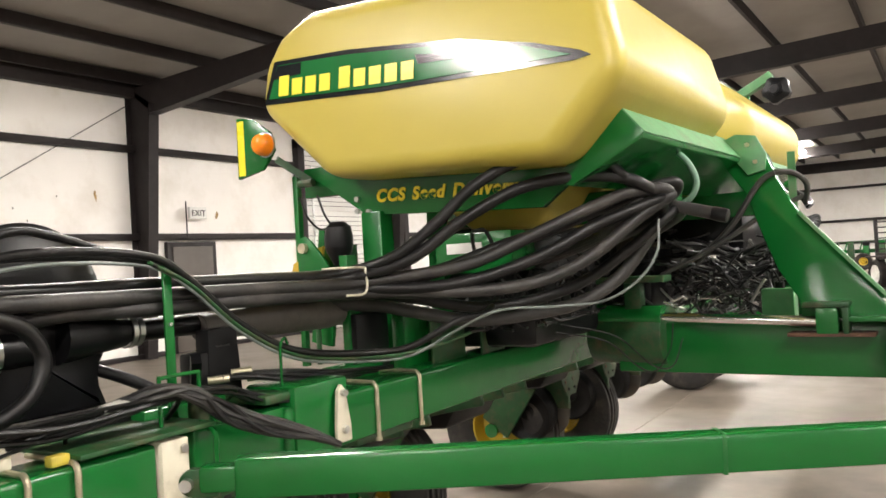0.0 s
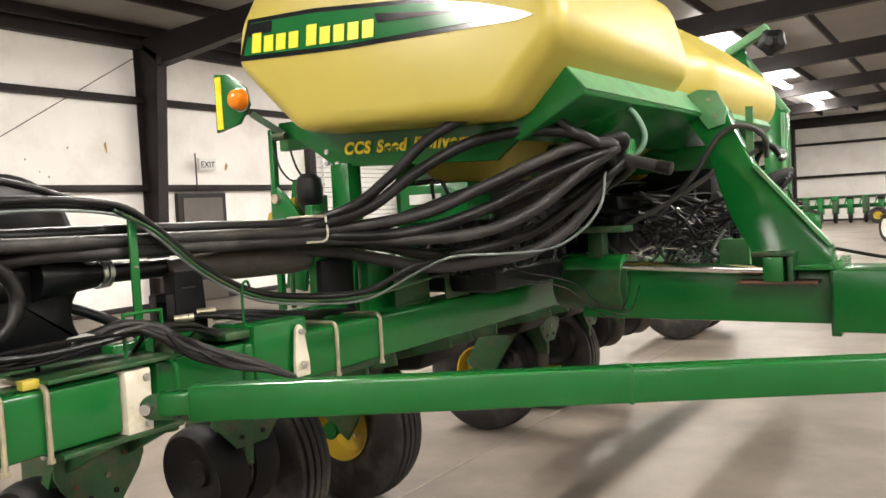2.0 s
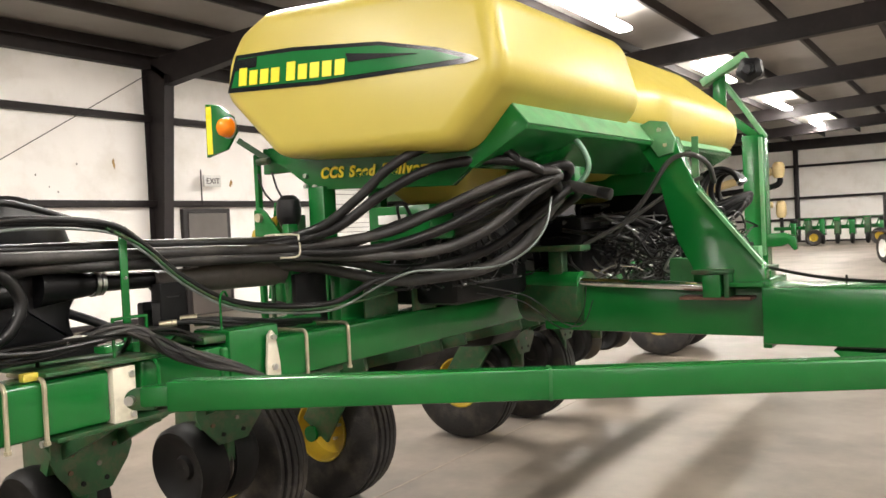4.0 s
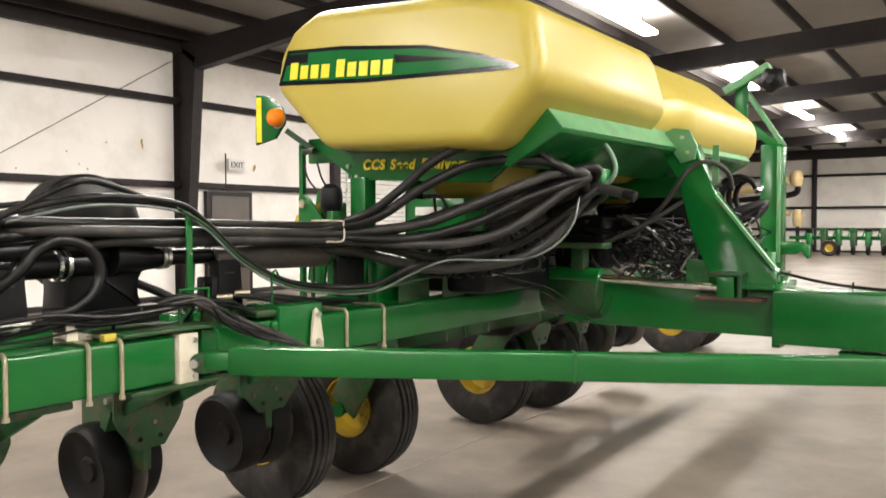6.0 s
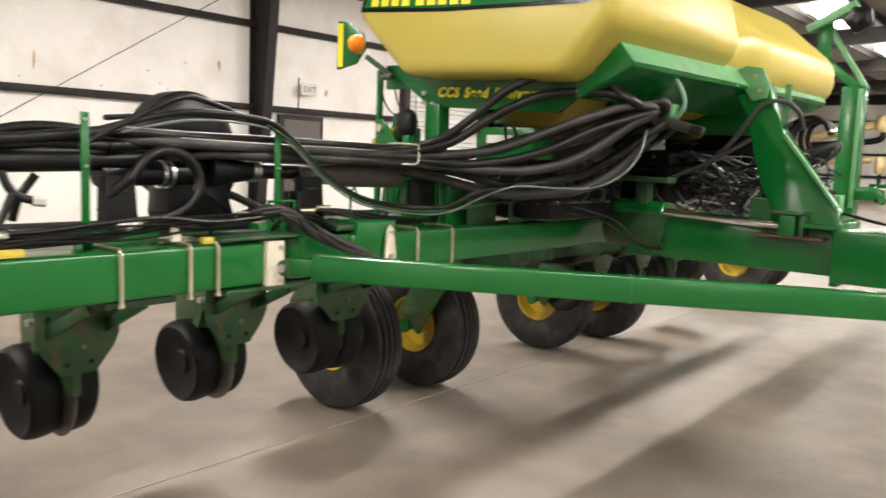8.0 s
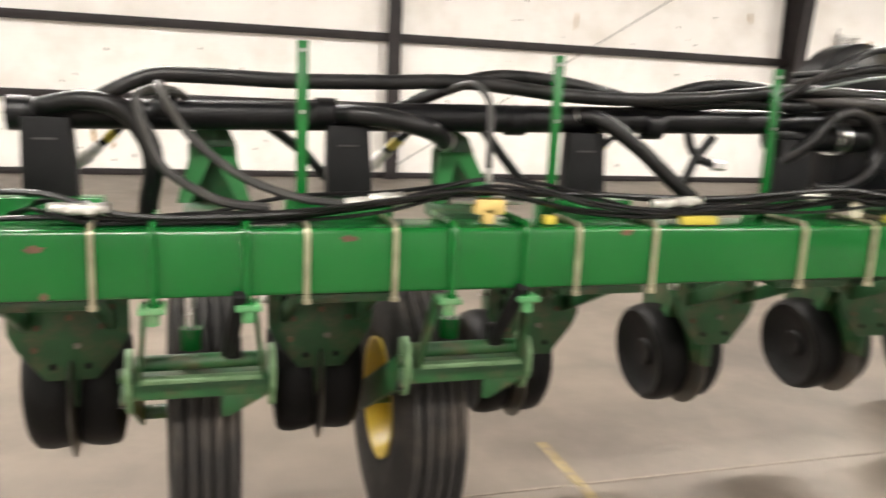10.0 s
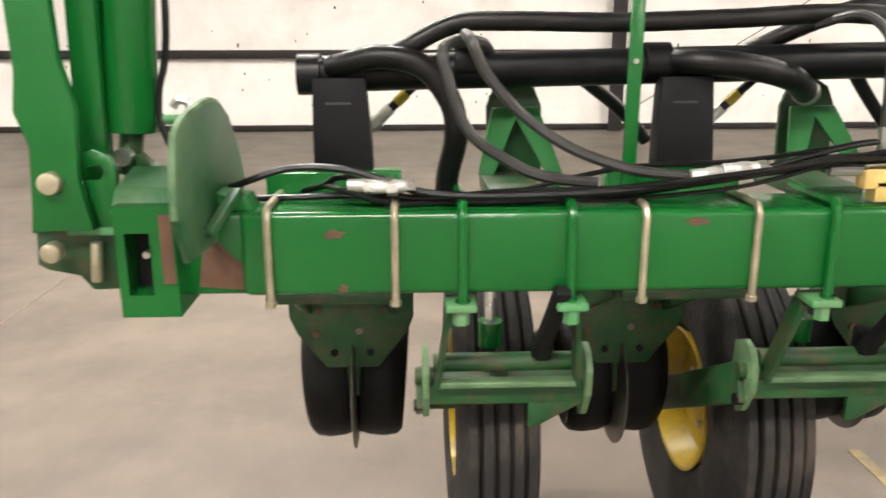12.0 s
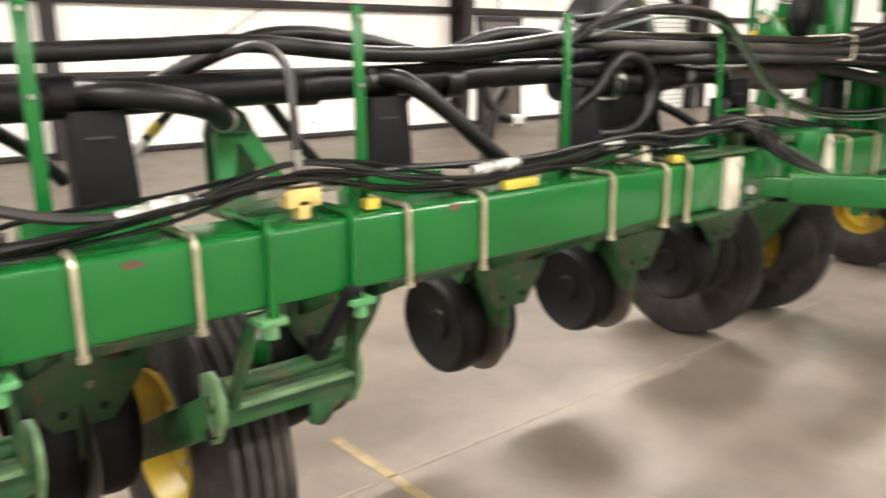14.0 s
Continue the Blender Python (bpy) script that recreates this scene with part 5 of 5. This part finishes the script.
# yellow-banded fittings slanting behind the pipe
for y, dx in ((-0.869, 0.0), (-0.05, 0.0), (-0.075, 0.05), (0.647, 0.0), (0.615, 0.05)):
    f = thing("hose_fitting", "slanting steel hose fitting with a yellow band", "hose fitting", "hose fittings")
    a, b = V(-1.78 + dx, y - 0.075, 1.37), V(-1.78 + dx, y + 0.085, 1.52)
    part("crimp", rod(B(), a, a.lerp(b, 0.42), 0.0145, 10), COUPLER, f)
    part("line", rod(B(), a.lerp(b, 0.38), b, 0.011, 10), RUBBER, f)
    part("band", rod(B(), a.lerp(b, 0.5), a.lerp(b, 0.66), 0.0135, 10), TAG_YELLOW, f, "yellow band")
    part("nut", rod(B(), a.lerp(b, 0.14), a.lerp(b, 0.22), 0.0185, 6), STEEL, f)
    part("seat", rod(B(), a, V(-1.76 + dx, y - 0.1, 1.28), 0.014, 8), PLASTIC, f)

# ---- thin lines lying on the toolbar ----
rnd = random.Random(4)
BASE = [(-1.345, 1.283), (-1.263, 1.298), (-1.163, 1.306), (-1.077, 1.324), (-0.969, 1.316), (-0.882, 1.294), (-0.792, 1.277), (-0.629, 1.293), (-0.39, 1.313), (-0.145, 1.333), (0.044, 1.362), (0.159, 1.376), (0.307, 1.364), (0.457, 1.344), (0.689, 1.32), (0.924, 1.331), (1.152, 1.346), (1.357, 1.356), (1.578, 1.36), (1.883, 1.385), (2.075, 1.367), (2.241, 1.297), (2.468, 1.269)]
for k in range(8):
    ox, oz, ph = -1.47 + 0.017 * (k % 4), (k % 3 - 1) * 0.013, rnd.uniform(0, 6)
    r = (0.007, 0.006, 0.008, 0.005)[k % 4]
    n0 = 0 if k < 1 else rnd.randrange(2, 6)
    way = BASE[n0:] if k < 5 else BASE[n0 + 2:14 + k]
    pts = [(ox + 0.028 * math.sin(2.9 * y + ph), y, max(1.262 + r, z - 0.016 + oz + 0.018 * math.sin(3.1 * y + ph * 1.7) + 0.011 * math.sin(8.3 * y + ph))) for y, z in way]
    pts = [(-1.57, pts[0][1] - 0.1, 1.27), (-1.52, pts[0][1] - 0.05, 1.29)] + pts if n0 else pts
    if k >= 5:
        pts += [(-1.53, pts[-1][1] + 0.06, 1.285), (-1.58, pts[-1][1] + 0.12, 1.27)]
    hose(pts, r, "thin black hydraulic line lying along the toolbar", RUBBER, 7, "hydraulic_line", "hydraulic line", "hydraulic lines")
for y, z, x in ((-0.914, 1.306, -1.43), (-0.867, 1.303, -1.425), (-0.202, 1.32, -1.44), (-0.139, 1.333, -1.43), (-0.099, 1.324, -1.445), (0.714, 1.321, -1.44), (0.786, 1.328, -1.43), (1.243, 1.345, -1.44), (1.725, 1.364, -1.44)):
    c = thing("line_coupler", "dull plated hydraulic line coupler on the toolbar", "coupler", "line couplers")
    part("body", rod(B(), (x, y - 0.045, z), (x, y + 0.03, z + 0.004), 0.014, 12, bevel=0.002), COUPLER, c)
    part("collar", rod(B(), (x, y - 0.012, z), (x, y + 0.01, z + 0.001), 0.0175, 6), COUPLER, c)
    part("end_nut", rod(B(), (x, y + 0.028, z + 0.004), (x, y + 0.046, z + 0.005), 0.0155, 6), STEEL, c)
tee = thing("brass_tee", "brass tee fitting with steel ends and an upright line", "tee fitting")
part("block", box(B(), -1.45, -1.41, 0.108, 0.196, 1.292, 1.336, 0.006), BRASS, tee)
part("foot", box(B(), -1.45, -1.41, 0.135, 0.165, 1.266, 1.309, 0.003), BRASS, tee)
for a, b in ((0.04, 0.112), (0.192, 0.253)):
    part("end_nut", rod(B(), (-1.43, a, 1.33), (-1.43, b, 1.33), 0.012, 8), STEEL, tee)
part("stem", rod(B(), (-1.43, 0.149, 1.352), (-1.43, 0.147, 1.42), 0.011, 8), STEEL, tee)
part("upright_line", sweep(B(), [(-1.43, 0.147, 1.411), (-1.435, 0.147, 1.499), (-1.46, 0.15, 1.597), (-1.52, 0.118, 1.644), (-1.6, 0.065, 1.623)], 0.01, 8), HOSE_GREY, tee)
for y, x, w in ((0.335, -1.44, 0.018), (0.81, -1.42, 0.06), (1.545, -1.43, 0.024)):
    solid("yellow_tag", box(B(), x, x + 0.03, y - w, y + w, 1.264, 1.29, 0.004), TAG_YELLOW, "small yellow plastic tag on the toolbar", "tag", "yellow tags")
solid("white_tag", box(B(), -1.462, -1.452, 1.418, 1.459, 1.275, 1.333, 0.002), CREAM, "small white paper tag on the toolbar", "tag")
gp = thing("line_guide", "thin green wire post holding the striped line", "line guide")
part("wire", sweep(B(), [(-1.461, 2.336, 1.267), (-1.459, 2.333, 1.424), (-1.458, 2.338, 1.455), (-1.466, 2.364, 1.466), (-1.475, 2.385, 1.446)], 0.005, 8, 4), GREEN, gp)
cb = thing("coupler_block", "black bracket with silver couplers beside the hinge", "coupler block")
part("bracket", box(B(), -1.668, -1.605, 2.107, 2.272, 1.268, 1.445, 0.008), PLASTIC, cb)
part("bracket_arm", beam(B(), (-1.611, 2.116, 1.318), (-1.53, 2.057, 1.441), 0.03, 0.04), PLASTIC, cb)
for y, z in ((2.14, 1.36), (2.235, 1.37), (2.3, 1.345)):
    part("coupler", rod(B(), (-1.58, y, z), (-1.54, y + 0.05, z + 0.003), 0.013, 10), ZINC, cb)
for k in range(3):
    part("coupler_line", sweep(B(), [(-1.55, 2.17 + 0.05 * k, 1.365), (-1.51, 2.27 + 0.06 * k, 1.355), (-1.48, 2.46 + 0.1 * k, 1.315), (-1.5, 2.78 + 0.1 * k, 1.285)], 0.009, 8), RUBBER, cb)

# bundle crossing the hinge
rnd = random.Random(21)
for k in range(15):
    j = lambda s=0.016: rnd.uniform(-s, s)
    hose([(-1.473 + j(), 1.452 + j(), 1.314 + abs(j())), (-1.464 + j(), 1.703, 1.359 + j()), (-1.4 + j(), 1.82, 1.389 + j(0.012)), (-1.365 + j(), 1.914, 1.365 + j(0.018)), (-1.34 + j(), 1.986, 1.309 + j(0.024)), (-1.311 + j(), 2.12, 1.245 + j(0.024)), (-1.28 + j(), 2.264, 1.19 + j(0.012)), (-1.263, 2.367, 1.139)], rnd.choice((0.007, 0.008, 0.01)), "dusty electric cable of the harness crossing the hinge", (HOSE_DUSTY, RUBBER, HOSE_GREY)[k % 3], 7, "harness_cable", "cable", "harness cables")

# striped lines sagging in front of the hoses
S = [(-1.64, 1.139, 1.617), (-1.566, 1.353, 1.689), (-1.519, 1.585, 1.733), (-1.516, 1.898, 1.717), (-1.508, 2.035, 1.644), (-1.497, 2.208, 1.502), (-1.484, 2.425, 1.392), (-1.464, 2.702, 1.343), (-1.308, 2.832, 1.349), (-1.16, 2.936, 1.433), (-1.034, 3.026, 1.493), (-0.868, 3.144, 1.494), (-0.721, 3.246, 1.503), (-0.614, 3.318, 1.568), (-0.548, 3.361, 1.667), (-0.564, 3.456, 1.793)]
hose(S, 0.005, "thin grey striped line sagging before the hoses", material("pale_line", (0.13, 0.15, 0.14), 0.4, var=0.6, scale=9), 8, "striped_line", "hose", "sagging lines")
hose([(x - 0.006, y, z + 0.03) for x, y, z in S[:10]] + [(-1.122, 3.089, 1.483), (-1.202, 3.347, 1.541)], 0.012, "thin black line sagging before the hoses", RUBBER, 8, "sagging_line", "hose", "sagging lines")
hose([(x + 0.004, y, z + 0.012) for x, y, z in S[3:9]] + [(-1.231, 3.045, 1.39), (-1.308, 3.355, 1.397)], 0.006, "thin dark green line sagging before the hoses", GREEN_DUSTY, 8, "sagging_line", "hose", "sagging lines")
hose([(-1.58, 1.135, 1.618), (-1.565, 1.329, 1.724), (-1.566, 1.53, 1.814), (-1.571, 1.661, 1.806), (-1.57, 1.84, 1.754), (-1.565, 1.942, 1.732), (-1.536, 2.075, 1.65)], 0.011, "thin black line arching over the fan housing", RUBBER, 8, "sagging_line", "hose", "sagging lines")
hose([(-1.601, 1.241, 1.722), (-1.579, 1.586, 1.754), (-1.569, 1.962, 1.727), (-1.522, 2.127, 1.609)], 0.01, "thin black line arching over the fan housing", RUBBER, 8, "sagging_line", "hose", "sagging lines")

# coils beyond the leg
for k in range(5):
    c = V(-0.54 + 0.014 * k, 6.05 + 0.045 * k, 1.81 + 0.012 * k)
    rr = 0.2 - 0.018 * k
    hose([c + V(0.85 * rr * math.cos(a), 0.3 * rr * math.sin(a + k), rr * math.sin(a)) for a in np.linspace(0.4, 6.0, 12)] + [V(-0.73, 5.95, 1.545 + 0.035 * k)], 0.02, "black hose coiled beside the frame leg", RUBBER, 8, "coiled_hose", "hose", "coiled hoses")
hose([(-0.718, 4.547, 1.596), (-0.520, 4.501, 1.780), (-0.383, 4.522, 1.977), (-0.270, 4.547, 2.009), (-0.199, 4.617, 1.953), (-0.243, 4.885, 1.870)], 0.014, "grey line arching over the frame leg", HOSE_GREY, 8, "leg_line", "hose", "leg lines")
hose([(-0.888, 4.505, 1.543), (-0.612, 4.487, 1.671), (-0.385, 4.524, 1.811), (-0.215, 4.566, 1.887)], 0.012, "grey line arching over the frame leg", HOSE_GREY, 8, "leg_line", "hose", "leg lines")

# tangle of wires, tubes and fittings behind the tongue
rnd = random.Random(11)
for nm, mat_, cnt, r0, lb in (("wire_tangle", RUBBER, 130, 0.006, "dense tangle of black wires under the seed tanks"), ("tube_tangle", HOSE_GREY, 45, 0.006, "tangle of grey seed tubes under the tanks"), ("bright_wire", STEEL, 60, 0.0065, "bright bare fittings and wires in the tangle")):
    bm = B()
    for k in range(cnt):
        y0 = rnd.uniform(4.772, 5.882)
        p = V(rnd.uniform(-1.4, -0.3), y0, rnd.uniform(1.3, 1.62))
        pts = [p]
        for q in range(rnd.randrange(3, 6)):
            p = p + V(rnd.uniform(-0.16, 0.16), rnd.uniform(-0.2, 0.2), rnd.uniform(-0.13, 0.12))
            p.z = min(max(p.z, 1.3), 1.78)
            p.y = max(p.y, 4.752)
            p.x = min(p.x, -0.24)
            pts.append(p)
        if nm == "bright_wire":
            pts = pts[:2] + [pts[1] + V(0.02, 0.03, -0.02)]
        sweep(bm, pts, r0 * rnd.uniform(0.7, 1.4), 5, 5)
    solid(nm, bm, mat_, lb, "wire tangle", kind="stuff")
for nm, mat_, cnt, ra, rb, lb in (("dark_wires", RUBBER, 60, 0.004, 0.009, "dark mass of wires under the first tank"), ("glinting_wires", HOSE_GREY, 10, 0.0025, 0.005, "grey cable ends among the dark wires")):
    bm = B()
    for k in range(cnt):
        p = V(rnd.uniform(-1.3, -1.12), rnd.uniform(3.25, 4.29), rnd.uniform(1.46, 1.74))
        d = V(rnd.uniform(-0.04, 0.05), rnd.uniform(-0.12, 0.12), rnd.uniform(-0.1, 0.1))
        pts = [p]
        for q in range(5):
            d = d * 0.75 + V(rnd.uniform(-0.03, 0.04), rnd.uniform(-0.07, 0.07), rnd.uniform(-0.08, 0.05))
            p = p + d
            p.z = min(max(p.z, 1.4), 1.79)
            p.x = min(max(p.x, -1.36), -1.06)
            pts.append(p.copy())
        sweep(bm, pts, rnd.uniform(ra, rb), 5, 6)
    solid(nm, bm, mat_, lb, "wire tangle", kind="stuff")
for pts in ([(-1.12, 3.696, 1.339), (-0.969, 3.888, 1.278), (-0.891, 4.085, 1.136), (-0.841, 4.182, 1.107), (-0.784, 4.227, 1.2), (-0.762, 4.224, 1.323)], [(-1.073, 3.643, 1.379), (-0.901, 3.834, 1.307), (-0.813, 4.031, 1.155), (-0.751, 4.146, 1.136), (-0.713, 4.202, 1.26)]):
    solid("loop_wire", sweep(B(), pts, 0.0035, 6), RUBBER, "thin dark wire looping beside the sleeve", "wire", "loop wires")
for k in range(12):
    p = V(rnd.uniform(-1.22, -0.7), rnd.uniform(4.78, 4.97), rnd.uniform(1.55, 1.73))
    q = V(rnd.uniform(-0.6, -0.28), p.y + rnd.uniform(0.1, 0.7), rnd.uniform(1.43, 1.7))
    hose([p, p.lerp(q, 0.35) + V(0, 0, rnd.uniform(-0.12, 0.06)), p.lerp(q, 0.7) + V(0, 0, rnd.uniform(-0.14, 0.04)), q, q + V(-0.05, 0.15, -0.15)], rnd.uniform(0.011, 0.016), "black seed tube winding under the tanks", RUBBER if k % 3 else HOSE_GREY, 8, "seed_tube", "tube", "seed tubes")
for k in range(7):
    y = 4.64 + 0.245 * k
    v = thing("valve_block", "small green valve block under the tanks", "valve block", "valve blocks")
    part("body", box(B(), -0.44 + 0.03 * (k % 2), -0.29, y, y + 0.115, 1.3, 1.45, 0.006), GREEN_PALE if k % 3 == 0 else GREEN, v)
    part("cap", rod(B(), (-0.36, y + 0.05, 1.45), (-0.36, y + 0.05, 1.48), 0.025, 8), PLASTIC, v)

# ---- far end of the hall ----
def far_planter():
    t = thing("far_planter", "second green planter parked at the far end", "planter")
    part("toolbar", box(B(), -7.4, 3.5, 30.6, 30.78, 0.55, 0.68, 0.01), GREEN, t)
    part("upper_rail", box(B(), -6.6, 3.5, 30.7, 30.78, 0.92, 0.97, 0.01), GREEN_DUSTY, t)
    for k in range(21):
        x = -6.9 + 0.46 * k
        bm = B()
        lathe(bm, [(0, -0.06), (0.14, -0.06), (0.19, -0.04), (0.2, 0.04), (0.14, 0.06), (0, 0.06)], (x + 0.23, 30.3, 0.24), "x", 20)
        part("gauge_wheel", bm, GAUGE, t)
        part("row_box", box(B(), x + 0.14, x + 0.32, 30.2, 30.6, 0.35, 0.8 + 0.06 * (k % 3), 0.02), GREEN_DUSTY if k % 2 else GREEN, t)
        part("hopper", box(B(), x + 0.12, x + 0.34, 30.22, 30.5, 0.8 + 0.06 * (k % 3), 0.95, 0.03), GREEN if k % 2 else PLASTIC, t)
        part("stay", rod(B(), (x, 30.6, 0.62), (x + 0.1, 30.7, 0.94), 0.025, 6), GREEN, t)
    for x in (-6.0, -4.0, 1.0):
        bm = B()
        lathe(bm, [(0.14, -0.08), (0.25, -0.1), (0.28, -0.05), (0.28, 0.05), (0.25, 0.1), (0.14, 0.08)], (x, 30.15, 0.28), "y", 28)
        w = part("tyre", bm, TYRE, t)
        bm = B()
        lathe(bm, [(0.0, -0.05), (0.05, -0.07), (0.08, -0.03), (0.14, -0.07), (0.15, 0.05), (0, 0.05)], (x, 30.15, 0.28), "y", 28)
        part("rim", bm, RIM_YELLOW, w)
    t.matrix_basis = pose(2.68, 0, 0) @ Matrix.Scale(1.454, 4)
    return t


def flatbed_trailer():
    """Built along +x from its tail at the origin, the near side at y = 0."""
    t = thing("flatbed_trailer", "dark flatbed trailer with raised loading ramps", "trailer")
    part("deck", box(B(), -0.35, 5.0, 0.15, 2.2, 0.74, 0.84, 0.01), IRON, t)
    part("side_rail", box(B(), -0.35, 5.0, 0.1, 0.15, 0.70, 0.85, 0.008), IRON, t)
    part("fender", box(B(), -0.42, 1.4, -0.12, 0.12, 0.75, 0.78, 0.01), IRON, t)
    for x in (0.0, 0.86):
        bm = B()
        lathe(bm, [(0.21, -0.08), (0.30, -0.11), (0.34, -0.08), (0.355, 0.0), (0.34, 0.08), (0.30, 0.11), (0.21, 0.08)], (x, 0, 0.354), "y", 32)
        w = part("tyre", bm, TYRE, t)
        bm = B()
        lathe(bm, [(0.0, -0.06), (0.06, -0.08), (0.08, -0.04), (0.17, -0.05), (0.215, -0.09), (0.215, 0.08)], (x, 0, 0.354), "y", 28)
        part("rim", bm, LABEL_WHITE, w, "pale grey steel rim")
    for y in (0.15, 0.5, 1.7, 2.1):
        part("ramp_rail", box(B(), -0.38, -0.31, y - 0.035, y + 0.035, 0.7, 1.66, 0.008), IRON, t)
    for k in range(6):
        z = 0.92 + 0.13 * k
        for y in (0.15, 1.7):
            part("ramp_rung", box(B(), -0.365, -0.325, y, y + 0.38, z, z + 0.03), IRON, t)
    part("tail_lamp", box(B(), -0.4, -0.36, 0.1, 0.2, 0.45, 0.7, 0.01), PLASTIC, t)
    t.matrix_basis = pose(-1.5, 28.4, 0, 0, 0, -62) @ Matrix.Scale(1.3, 4)
    return t


flatbed_trailer()
bm = B()
prism(bm, [(0.1, 0.85), (0.1, 1.15), (0.35, 1.2), (0.5, 1.42), (1.3, 1.45), (1.6, 1.1), (1.7, 0.85)], "y", 0.5, 1.6, 0.04)
bm.transform(pose(-1.5, 28.4, 0, 0, 0, -62) @ Matrix.Scale(1.3, 4))
solid("loaded_implement", bm, GREEN_DUSTY, "dull green implement loaded on the trailer", "implement")
far_planter()
au = thing("grain_auger", "cream painted auger tubes of a parked machine", "auger")
part("tube", rod(B(), (-10.9, 33.0, 2.1), (-8.1, 33.0, 2.72), 0.15, 16), FAR_CREAM, au)
bm = B()
lathe(bm, [(0.0, 0.34), (0.14, 0.32), (0.22, 0.22), (0.24, 0.0), (0.2, -0.2), (0.15, -0.26), (0.0, -0.26)], (-7.85, 33.0, 2.72), "z", 18)
part("head", bm, FAR_CREAM, au)
part("spout", sweep(B(), [(-7.8, 33.0, 2.5), (-7.82, 33.0, 2.3), (-8.0, 33.0, 2.18), (-8.6, 33.0, 2.1), (-10.6, 33.0, 1.95)], 0.11, 12), PLASTIC, au)
part("lower_auger", rod(B(), (-10.6, 33.5, 1.35), (-8.2, 33.5, 1.5), 0.12, 14), FAR_CREAM, au)
bm = B()
lathe(bm, [(0.0, 0.3), (0.12, 0.28), (0.19, 0.15), (0.2, -0.2), (0.14, -0.35), (0.0, -0.35)], (-7.9, 33.5, 1.35), "z", 18)
part("lower_head", bm, FAR_CREAM, au)
part("leg", box(B(), -10.8, -10.4, 32.8, 33.6, 0.0, 2.2, 0.05), FAR_CREAM, au)
part("leg", rod(B(), (-7.9, 33.5, 0.0), (-7.9, 33.5, 1.05), 0.07, 10), PLASTIC, au)
au.matrix_basis = pose(2.95, 0, 0) @ Matrix.Diagonal((1.4, 1.394, 1.47, 1))
